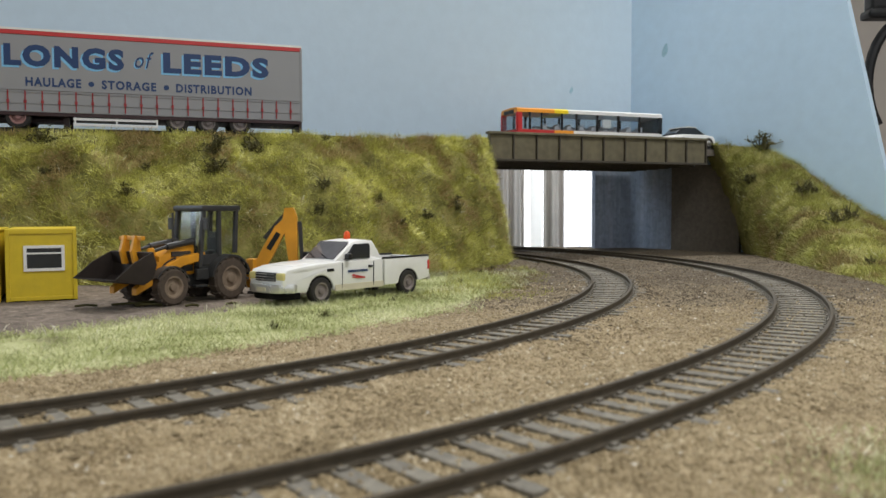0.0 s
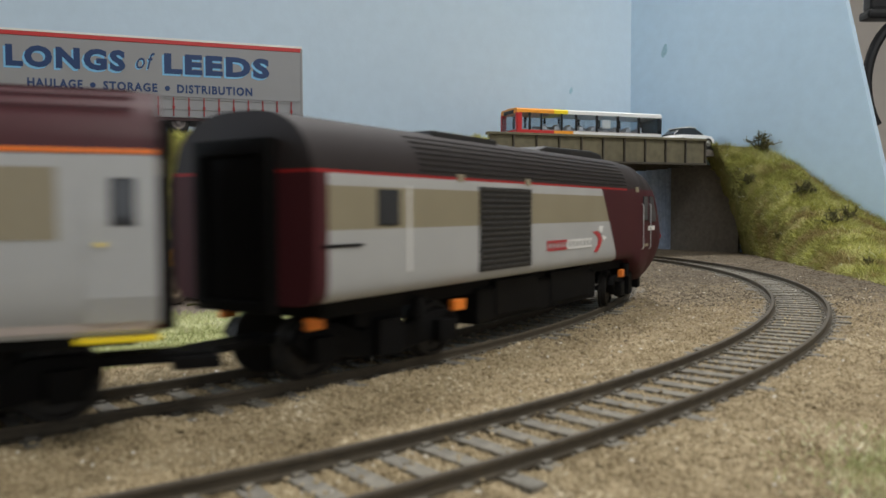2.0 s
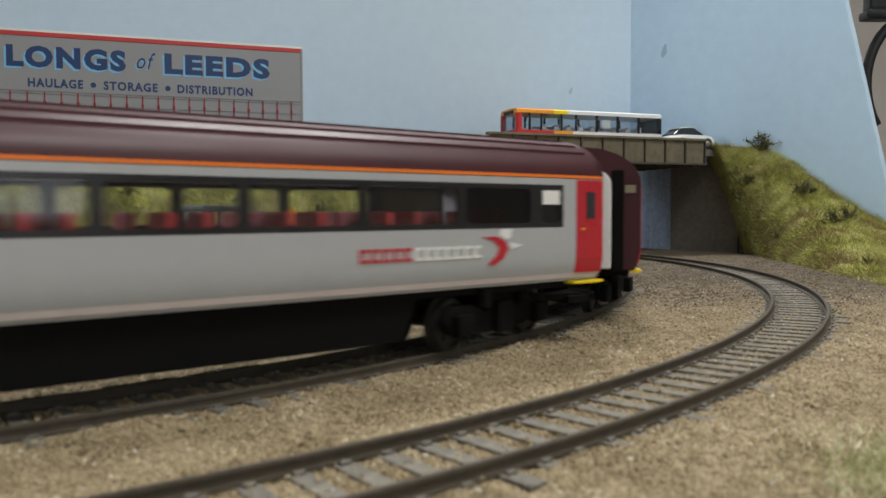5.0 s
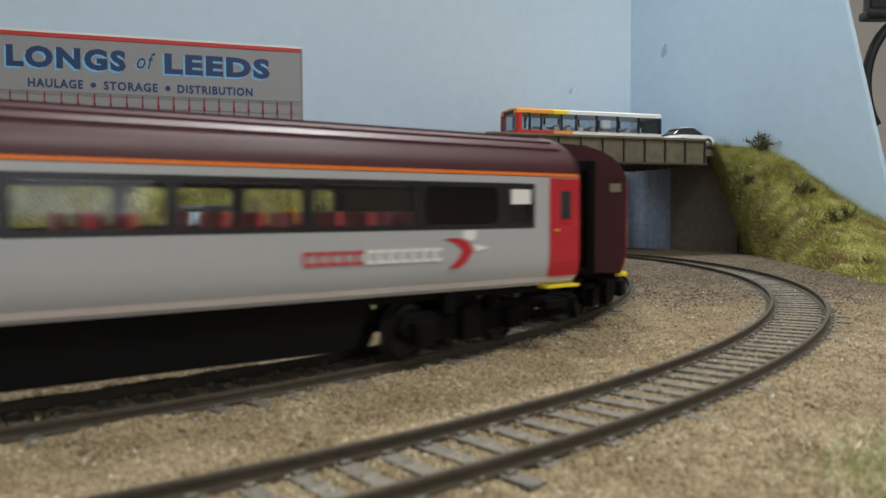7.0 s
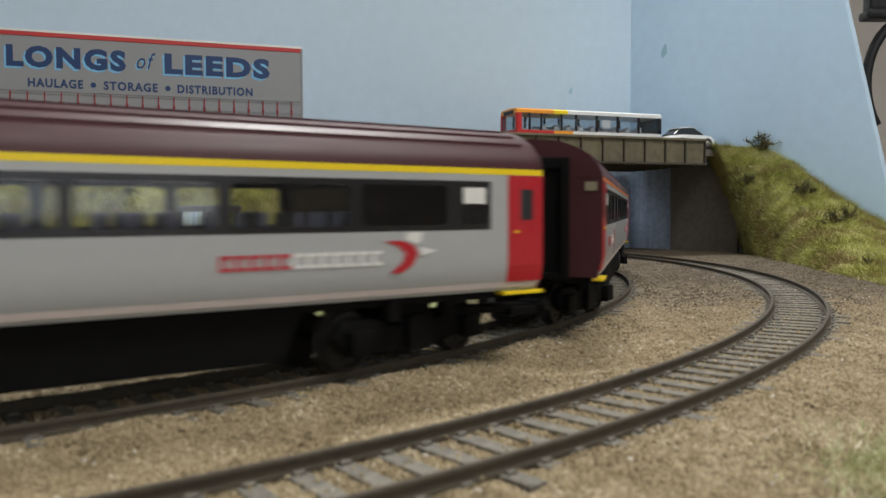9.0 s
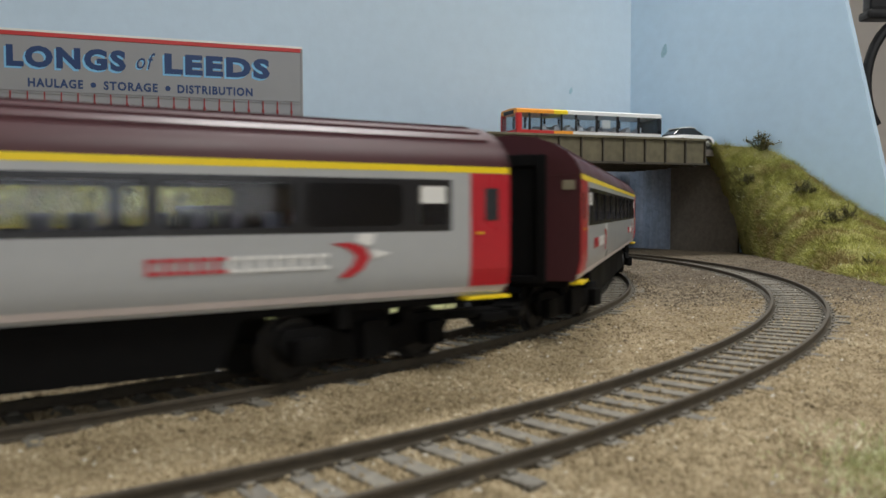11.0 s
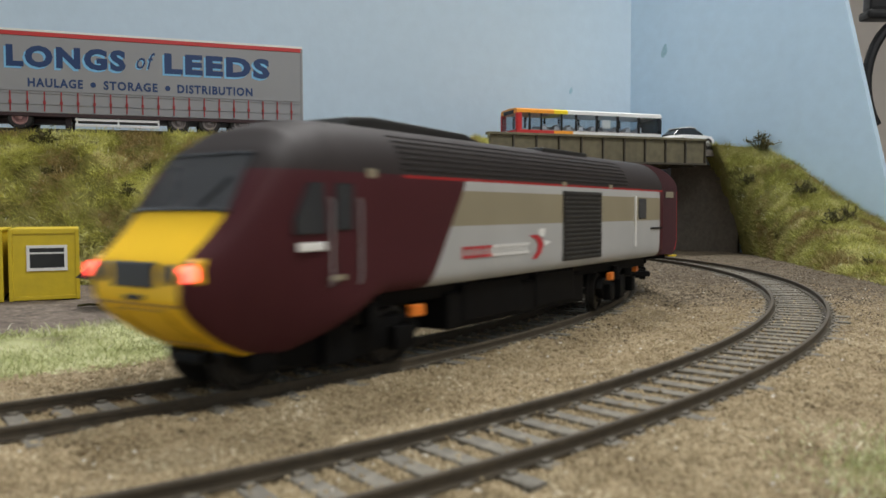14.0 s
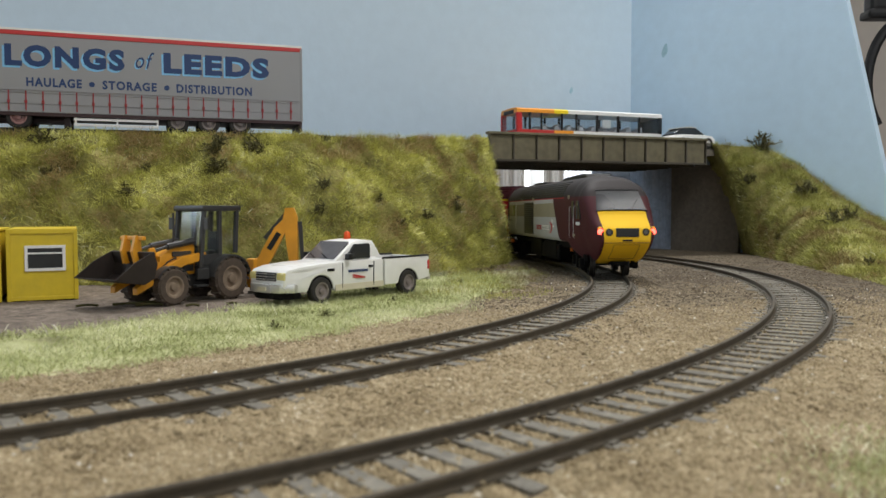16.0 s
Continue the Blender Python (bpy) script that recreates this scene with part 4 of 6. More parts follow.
def power_shape(x):
    """half width, bottom, centre height, top of the power car's shell at x."""
    st = [(-99, 18, 15.4, 50.2), (62, 18, 15.4, 50.2), (68, 18, 12.5, 50.2), (76, 17.9, 9.0, 49.6), (83, 17.7, 6.6, 47.4), (88.5, 17.2, 6.0, 43.2),
          (93, 16.6, 7.4, 37.6), (97.5, 15.8, 9.8, 31.2), (101, 15.0, 12.2, 27.6), (103.6, 14.2, 14.4, 25.4), (105.2, 13.4, 16.2, 24.0), (106.0, 12.6, 17.6, 22.8)]
    xs = [q[0] for q in st]
    return [float(np.interp(x, xs, [q[i] for q in st])) for i in (1, 2, 3)]


def power_point(x, u, grow=0.0):
    """u from 0 (bottom middle, one side) round over the top (0.5) to 1."""
    w, zb, zt = power_shape(x)
    zc = zb + (zt - zb) * float(np.interp(x, [80, 97], [0.56, 0.42]))
    a = -math.pi / 2 - 2 * math.pi * u
    ca, sa = math.cos(a), math.sin(a)
    top = sa > 0
    e1 = 2 / float(np.interp(x, [72, 82, 90, 97], [2.7, 3.2, 5.5, 7.0])) if top else 2 / 12.0
    y = w * math.copysign(abs(ca) ** e1, ca)
    h = (zt - zc) if top else (zc - zb)
    z = zc + h * math.copysign(abs(sa) ** e1, sa)
    y *= 1 - 0.34 * max(0.0, min(1.0, (20.0 - z) / 13.5)) * max(0.0, min(1.0, (x - 70.0) / 18.0))     # tapered chin
    return Vector((x, y + math.copysign(grow, y) * (abs(ca) > 0.3), z + (grow if sa > 0.2 else 0)))


def top_z(x, y):
    """Height of the shell's upper skin at x, y."""
    w, zb, zt = power_shape(x)
    zc = zb + (zt - zb) * float(np.interp(x, [80, 97], [0.56, 0.42]))
    k = float(np.interp(x, [72, 82, 90, 97], [2.7, 3.2, 5.5, 7.0]))
    return zc + (zt - zc) * max(0.0, 1 - (abs(y) / w) ** k) ** (1 / k)


def livery_nodes():
    """Power car paint: maroon cab behind a slanted edge, grey body, beige band, grey-brown roof, yellow nose."""
    m = bpy.data.materials.new("power_car_livery")
    m.use_nodes = True
    n, l = nodes_of(m)
    b = n["Principled BSDF"]
    tc = n.new("ShaderNodeTexCoord"); sp = n.new("ShaderNodeSeparateXYZ"); l.new(tc.outputs["Object"], sp.inputs[0])
    X, Y, Z = sp.outputs
    def op(kind, a, c=None):
        k = n.new("ShaderNodeMath"); k.operation = kind
        for i, v in enumerate((a, c)):
            if v is None:
                continue
            if isinstance(v, (int, float)):
                k.inputs[i].default_value = v
            else:
                l.new(v, k.inputs[i])
        return k.outputs[0]
    def above(v, lim):
        return op("GREATER_THAN", v, lim)
    def both(a, c):
        return op("MULTIPLY", a, c)
    def lay(base, colour, mask):
        k = n.new("ShaderNodeMix"); k.data_type = "RGBA"
        l.new(mask, k.inputs[0])
        if isinstance(base, tuple):
            k.inputs[6].default_value = (*base, 1)
        else:
            l.new(base, k.inputs[6])
        k.inputs[7].default_value = (*colour, 1)
        return k.outputs[2]
    ay = op("ABSOLUTE", Y)
    col = lay((0.40, 0.405, 0.40), (0.27, 0.24, 0.165), both(above(Z, 0.0287), op("LESS_THAN", Z, 0.0366)))
    col = lay(col, (0.40, 0.405, 0.40), above(Z, 0.0366))
    slant = op("ADD", X, op("MULTIPLY", Z, 0.62))
    cab = above(slant, 0.0570)
    col = lay(col, (0.060, 0.014, 0.018), cab)
    col = lay(col, (0.060, 0.014, 0.018), op("LESS_THAN", X, -0.0955))
    col = lay(col, (0.30, 0.02, 0.02), both(above(Z, 0.0388), op("LESS_THAN", X, 0.056)))
    col = lay(col, (0.030, 0.025, 0.025), above(Z, 0.0394))
    front = both(above(X, op("ADD", op("MULTIPLY", Z, 0.28), 0.0842)), op("LESS_THAN", ay, op("ADD", op("MULTIPLY", Z, 0.05), 0.0104)))
    nose = both(front, op("LESS_THAN", Z, 0.0325))
    col = lay(col, (0.85, 0.52, 0.02), nose)
    t = n.new("ShaderNodeTexNoise"); t.inputs["Scale"].default_value = 60; t.inputs["Detail"].default_value = 5
    l.new(tc.outputs["Object"], t.inputs["Vector"])
    mr = n.new("ShaderNodeMapRange"); mr.inputs["To Min"].default_value, mr.inputs["To Max"].default_value = 0.86, 1.12
    l.new(t.outputs["Fac"], mr.inputs["Value"])
    sc = n.new("ShaderNodeVectorMath"); sc.operation = "SCALE"
    l.new(col, sc.inputs[0]); l.new(mr.outputs[0], sc.inputs["Scale"]); l.new(sc.outputs[0], b.inputs["Base Color"])
    b.inputs["Roughness"].default_value = 0.62
    b.inputs["Coat Weight"].default_value = 0.0
    b.inputs["Specular IOR Level"].default_value = 0.2
    return m


M_POWER = livery_nodes()
M_TAIL = glowing("red_tail_lamp", (1.0, 0.07, 0.045), 6.0)
M_LENS = material("headlamp_lens", (0.10, 0.10, 0.10), 0.12)
M_SCREEN = material("reflective_windscreen", (0.045, 0.047, 0.052), 0.28, vary=0.1, gloss=0.4)
M_GRILLE = material("black_grille", (0.012, 0.012, 0.012), 0.55)


def power_car(label, tail_lit):
    c = thing("power_car", label, "locomotive", group="power cars of the train")
    xs = list(np.linspace(-99, 60, 12)) + list(np.linspace(63, 106.0, 42))
    nu = 72
    bm = bmesh.new()
    rings = [[bm.verts.new(power_point(x, j / nu)) for j in range(nu)] for x in xs]
    for p, q in zip(rings, rings[1:]):
        for j in range(nu):
            bm.faces.new((p[j], q[j], q[(j + 1) % nu], p[(j + 1) % nu]))
    bm.faces.new(rings[0]); bm.faces.new(rings[-1][::-1])
    bmesh.ops.recalc_face_normals(bm, faces=bm.faces[:])
    body = part("body", bm, M_POWER, c, "maroon, grey and beige shell with a yellow nose", smooth=True)
    bm = bmesh.new()
    g = []
    for i in range(9):
        x = 89.4 + 7.4 * i / 8
        hw = 10.6 + 1.9 * i / 8
        g.append([(x + 0.12, y, top_z(x, y) + 0.22) for y in np.linspace(-hw, hw, 11)])
    vs = [[bm.verts.new(p) for p in row] for row in g]
    for i in range(8):
        for j in range(10):
            bm.faces.new((vs[i][j], vs[i + 1][j], vs[i + 1][j + 1], vs[i][j + 1]))
    bmesh.ops.solidify(bm, geom=bm.faces[:], thickness=0.15)
    ws = part("windscreen", bm, M_SCREEN, c, "dark raked windscreen", smooth=True)
    for i, k in ((0, 0), (8, 8)):
        bm = bmesh.new(); tube(bm, [(p[0], p[1], p[2] + 0.1) for p in g[i]], 0.4, 6); part("screen_edge", bm, M_BLACK, ws)
    bm = bmesh.new(); tube(bm, [(g[8][7][0], g[8][7][1], g[8][7][2] + 0.4), (g[4][9][0], g[4][9][1], g[4][9][2] + 0.4)], 0.18, 5); part("wiper", bm, M_BLACK, ws)
    # nose details
    bm = bmesh.new(); box(bm, 99.6, 106.4, -5.6, 5.6, 19.7, 23.9, 0.3); part("nose_grille", bm, M_GRILLE, c, "black nose grille")
    # access panel and coupler cover on the chin
    def chin(y, z):
        return (float(np.interp(z, [6.0, 7.4, 9.8, 12.2, 14.4, 16.2, 17.6], [88.5, 93, 97.5, 101, 103.6, 105.2, 106.0])) + 0.05, y, z - 0.05)
    M_GROOVE = bpy.data.materials.get("chin_groove") or material("chin_groove", (0.30, 0.15, 0.01), 0.7)
    for path in ([chin(-6.3, z) for z in (9.0, 10.8, 12.6, 14.4, 16.0)], [chin(6.3, z) for z in (9.0, 10.8, 12.6, 14.4, 16.0)], [chin(y, 9.0) for y in (-6.3, 0, 6.3)], [chin(y, 16.0) for y in (-6.3, 0, 6.3)]):
        bm = bmesh.new(); tube(bm, path, 0.14, 5); part("panel_groove", bm, M_GROOVE, body)
    bm = bmesh.new(); tube(bm, [chin(y, 17.0) for y in (-11.0, 0, 11.0)], 0.22, 5); part("nose_seam", bm, M_GROOVE, body)
    bm = bmesh.new(); box(bm, 105.2, 106.35, -2.4, 2.4, 17.6, 18.5, 0.1); part("nose_bar", bm, M_BLACK, c, "small dark bar below the grille")
    for s in (-1, 1):
        bm = bmesh.new(); box(bm, 96, 104.6, s * 10.6 - 3.2, s * 10.6 + 3.6, 20.4, 24.6, 0.7); pod = part("light_cluster", bm, M_YELLOW, c, "yellow light cluster housing")
        bm = bmesh.new(); turned(bm, [(104.2, 1.75), (106.15, 1.75)], (0, s * 8.9, 22.0), "x", 16); part("bezel", bm, M_BLACK, pod)
        bm = bmesh.new(); turned(bm, [(106.0, 1.25), (106.45, 1.0)], (0, s * 8.9, 22.0), "x", 14); part("headlamp", bm, M_LENS, pod)
        bm = bmesh.new(); turned(bm, [(104.5, 1.55), (105.9, 1.3)], (0, s * 12.7, 22.2), "x", 14); part("tail_lamp", bm, M_TAIL if tail_lit else M_RED, pod, "lit red tail lamp" if tail_lit else "unlit red tail lamp")
        y = s * 18.0
        bm = bmesh.new(); box(bm, -43, -16.5, y - 0.15, y + 0.15, 18.0, 37.6)
        grille = part("side_grille", bm, M_GRILLE, c, "black louvred radiator grille")
        slat = None
        for k in range(15):
            m = at(-29.75, y + s * 0.15, 18.6 + k * 1.3)
            if slat is None:
                bm = bmesh.new(); box(bm, -13, 13, -0.25, 0.3, 0, 0.55, 0.1); slat = part("slat", bm, material("grille_slat", (0.03, 0.03, 0.032), 0.4), grille, "", m)
            else:
                same(slat, grille, m)
        bm = bmesh.new(); box(bm, -81.4, -74.4, y - 0.25, y + 0.25, 29.3, 36.2, 0.4); gw = part("guard_window", bm, M_DARKGLASS, c, "dark guard's window")
        bm = bmesh.new(); box(bm, -71.4, -70.6, y - 0.2, y + 0.6, 20, 37, 0.2); part("handrail", bm, M_WHITE, c, "white door handrail")
        bm = bmesh.new(); box(bm, -97, -86, y - 0.2, y + 0.4, 25.6, 26.2, 0.1); part("handrail", bm, M_MATT, c)
        for xx, zz in ((70.5, 30), (78.4, 30)):
            bm = bmesh.new(); tube(bm, [(xx, y, 18.5), (xx, y + s * 0.7, 19), (xx, y + s * 0.7, 34), (xx, y, 34.5)], 0.16, 6); part("handrail", bm, M_GREY, c, "cab door handrail")
        bm = bmesh.new(); box(bm, 72, 76.8, y - 0.2, y + 0.15, 28.6, 37.2, 0.3); part("cab_door_window", bm, M_DARKGLASS, c)
        bm = bmesh.new(); prism(bm, [(78.9, 28.0), (79.6, 37.2), (83.2, 37.2), (87.0, 30.6), (86.8, 28.0)], s * 17.35 - 0.55, s * 17.35 + 0.55, "y", bevel=0.2); part("cab_side_window", bm, M_DARKGLASS, c)
        bm = bmesh.new(); box(bm, 79, 86, s * 17.6 - 0.2, s * 17.6 + 0.25, 25.0, 26.6, 0.3); part("nameplate", bm, M_WHITE, c, "pale plain plate")
        bm = bmesh.new(); box(bm, 74, 78, s * 17.75 - 0.2, s * 17.75 + 0.2, 19.4, 20.4); part("number_bar", bm, M_BEIGE, c, "pale bar of small lettering")
        for xx in (66, -18, -51):
            bm = bmesh.new(); box(bm, xx - 1.4, xx + 1.4, s * 17.4 - 0.6, s * 17.4 + 0.4, 38.4, 40.2, 0.1); part("vent_block", bm, M_BEIGE, c)
        for k in range(7):
            z = 40.6 + 1.15 * k
            y1 = 18 * (1 - ((z - 34.89) / 15.31) ** 2.7) ** (1 / 2.7)
            bm = bmesh.new(); box(bm, -66, 56, min(s * (y1 - 0.9), s * (y1 + 0.22)), max(s * (y1 - 0.9), s * (y1 + 0.22)), z - 0.25, z + 0.2, 0.08); part("roof_louvre", bm, M_GRILLE, c)
        livery_marks(body, s, 22 if s < 0 else 6, 22.6, 1.2, -s)
    # roof equipment
    bm = bmesh.new(); prism(bm, [(8, 49.4), (16, 51.4), (52, 52.2), (60, 51.6), (62, 49.0)], -7, 7, "y", bevel=0.8); part("roof_exhaust", bm, M_GRILLE, c, "dark exhaust hump")
    bm = bmesh.new(); box(bm, -50, -20, -10, 10, 47.2, 50.35, 0.5); part("roof_fan_grille", bm, M_GRILLE, c)
    # rear end
    bm = bmesh.new()
    for y0, y1, z0, z1 in ((-9.5, -7.2, 14, 45), (7.2, 9.5, 14, 45), (-7.2, 7.2, 42, 45), (-7.2, 7.2, 14, 16)):
        box(bm, -101.5, -99, y0, y1, z0, z1, 0.4)
    part("gangway", bm, M_MATT, c, "black gangway bellows")
    bm = bmesh.new(); box(bm, -100.4, -99, -7.4, 7.4, 15.6, 42.4, 0.4); part("gangway_door", bm, M_MATT, c)
    bm = bmesh.new(); box(bm, -92, 84, -13.5, 13.5, 12.4, 16.2, 0.2); box(bm, -38, 36, -14.8, 14.8, 4.8, 13.5, 0.8); box(bm, -30, -6, -15.2, 15.2, 6, 15, 0.5); box(bm, 2, 30, -15.2, 15.2, 6, 15, 0.5)
    part("underframe", bm, M_MATT, c, "black fuel tank and battery boxes")
    bm = bmesh.new(); box(bm, 80, 96, -4, 4, 5.4, 7.4, 0.4); part("coupling", bm, M_MATT, c)
    bm = bmesh.new(); box(bm, -110, -92, -3, 3, 7.5, 9, 0.2); part("coupling", bm, M_MATT, c)
    bogies = [bogie(c, e * 69, 34, (-20, 20) if e < 0 else (-20,)) for e in (-1, 1)]
    return c, bogies


TRAIN = [(power_car("maroon and grey streamlined diesel power car leading the train", False), 251.6, 69.0, 1)]
TRAIN.append((coach("silver-grey coach with maroon roof and beige guard's panel", guard=True, white_end=True), 0.0, 104.0, 1))
for k, fc in ((1, False), (2, False), (3, True), (4, True)):
    TRAIN.append((coach("silver-grey coach, maroon roof, red end doors, " + ("yellow first class line" if fc else "thin orange line"), first_class=fc), -292.0 * k, 104.0, 1))
TRAIN.append((power_car("maroon and grey power car with yellow nose and lit tail lamps", True), -292.0 * 4 - 255.6, 69.0, -1))


# ---- bushes on the slopes ----
def bush(place, size, seed, label):
    rng = random.Random(seed)
    b = thing("bush", label, "bush", at(*place), group="bushes on the embankment")
    bm = bmesh.new()
    tips = []
    def twig(a, b, r):
        mid = a.lerp(b, 0.5) + Vector((rng.gauss(0, .07), rng.gauss(0, .07), rng.gauss(0, .07))) * size
        tube(bm, [tuple(a), tuple(mid), tuple(b)], r, 4)
        return mid
    for k in range(15):
        a, e = rng.uniform(0, 6.28), rng.uniform(0.1, 1.4)
        d = Vector((math.cos(a) * math.cos(e), math.sin(a) * math.cos(e), math.sin(e) * 0.9)) * size * rng.uniform(0.35, 1.05)
        mid = twig(Vector((0, 0, -1.5)), d, size * 0.03)
        tips += [d, (mid + d) / 2]
        for _ in range(3):
            f = mid.lerp(d, rng.random()) + Vector((rng.gauss(0, .2), rng.gauss(0, .2), rng.gauss(0.05, .18))) * size
            twig(mid.lerp(d, rng.uniform(0.1, 0.8)), f, size * 0.024); tips.append(f)
    part("twig_tangle", bm, M_BUSH, b)
    bm = bmesh.new()
    for p in tips:
        for _ in range(5):
            q = p + Vector((rng.gauss(0, .07), rng.gauss(0, .07), rng.gauss(0, .07))) * size
            u = Vector((rng.gauss(0, 1), rng.gauss(0, 1), rng.gauss(0, 1))).normalized()
            w = u.orthogonal().normalized()
            r = size * rng.uniform(0.025, 0.05)
            vs = [bm.verts.new(q + u * r * 1.6), bm.verts.new(q + w * r), bm.verts.new(q - u * r * 1.6), bm.verts.new(q - w * r)]
            bm.faces.new(vs)
    part("foliage", bm, M_BUSH, b)
    return b


def on_bank(g, u, v):
    vs, w, nu, nv = g
    return vs[round(u * nu) * w + round(v * nv)]


LEFT_BUSHES = [(0.6, 0.833, 9.5), (0.55, 0.7, 8), (0.555, 0.6, 7), (0.39, 0.917, 7), (0.68, 0.95, 4.5), (0.65, 0.367, 6), (0.715, 0.417, 4.5), (0.465, 0.433, 5), (0.83, 0.333, 6),
               (0.655, 0.467, 5), (0.395, 0.633, 4.5), (0.74, 0.267, 4), (0.785, 0.317, 4), (0.49, 0.683, 4)]
RIGHT_BUSHES = [(0.235, 0.98, 13), (0.175, 0.567, 8), (0.425, 0.65, 9), (0.56, 0.517, 9), (0.61, 0.683, 8), (0.315, 0.133, 4), (0.73, 0.2, 5)]
for i, (u, v, s) in enumerate(LEFT_BUSHES):
    p = on_bank(lg, u, v)
    bush((p.x, p.y, p.z), s * 1.3, 40 + i, "dark dry leafy bush on the grassy embankment")
for i, (u, v, s) in enumerate(RIGHT_BUSHES):
    p = on_bank(rg, u, v)
    bush((p.x, p.y, p.z), s * 1.25, 70 + i, "dark dry leafy bush on the slope beside the bridge")


for i, (x, y, s) in enumerate(((-52, 243, 3.4), (-41, 273, 3.4), (-20, 318, 2.6), (8, 400, 3.2), (22, 455, 3.8), (30, 492, 3.6))):
    bush((x, y, ground_z(x, y) - 0.4), s, 90 + i, "dark wispy weed in the pale grass verge")


# ---- road wheels ----
def road_wheel(parent, x, y, r, w, rim_mat, side, hub=0.55, name="wheel", label="", lugs=0):
    bm = bmesh.new()
    turned(bm, [(-w * 0.1, r * hub), (-w / 2, r * hub), (-w / 2, r * 0.9), (-w / 2 * 0.7, r), (w / 2 * 0.7, r), (w / 2, r * 0.9), (w / 2, r * hub), (w * 0.1, r * hub)], (0, 0, 0), "y", 28, 0, False)
    for k in range(lugs):
        a = 2 * math.pi * k / lugs
        c = Vector((math.cos(a), 0, math.sin(a)))
        t = Vector((-math.sin(a), 0, math.cos(a)))
        for s in (-1, 1):
            vs = []
            for dt, dr, yy in ((-1, 0, 0), (1, 0, 0), (2.0, 0, s * w * .5), (0.6, 0, s * w * .5)):
                vs.append((c * r * 0.96 + t * dt * r * 0.07 + Vector((0, yy, 0)), c * r * 1.06 + t * dt * r * 0.07 + Vector((0, yy, 0))))
            lo = [bm.verts.new(q[0]) for q in vs]; hi = [bm.verts.new(q[1]) for q in vs]
            bm.faces.new(hi)
            for i in range(4):
                bm.faces.new((lo[i], lo[(i + 1) % 4], hi[(i + 1) % 4], hi[i]))
    wh = part(name, bm, M_TYRE if not lugs else bpy.data.materials["muddy_tyre"], parent, label, at(x, y, r), True)
    bm = bmesh.new()
    e = side * w / 2
    turned(bm, [(e * 0.2, r * hub * 1.05), (e * 1.02, r * hub * 1.05), (e * 1.02, r * hub * 0.9), (e * 0.55, r * hub * 0.75), (e * 0.6, r * 0.24), (e * 1.02, r * 0.2), (e * 1.06, r * 0.1)], (0, 0, 0), "y", 20)
    part("rim", bm, rim_mat, wh, smooth=True)
    return wh


M_TRAILER = material("grey_trailer_curtain", (0.265, 0.27, 0.285), 0.45, vary=0.04, grain=60, bump=0.00015, bump_scale=90)
M_NAVY = material("navy_lettering", (0.006, 0.035, 0.13), 0.5, vary=0.05)
M_CYAN = material("light_blue_drop_shade", (0.18, 0.46, 0.74), 0.5, vary=0.05)
M_STRAP = material("dark_red_strap", (0.28, 0.02, 0.025), 0.5, vary=0.08)
M_CHASSIS = material("maroon_chassis", (0.028, 0.007, 0.008), 0.5, vary=0.2)
M_TRED = material("red_roof_rail", (0.48, 0.03, 0.03), 0.45, vary=0.06)


M_LORRY_RIM = material("dull_grey_road_rim", (0.20, 0.17, 0.16), 0.6, vary=0.2)


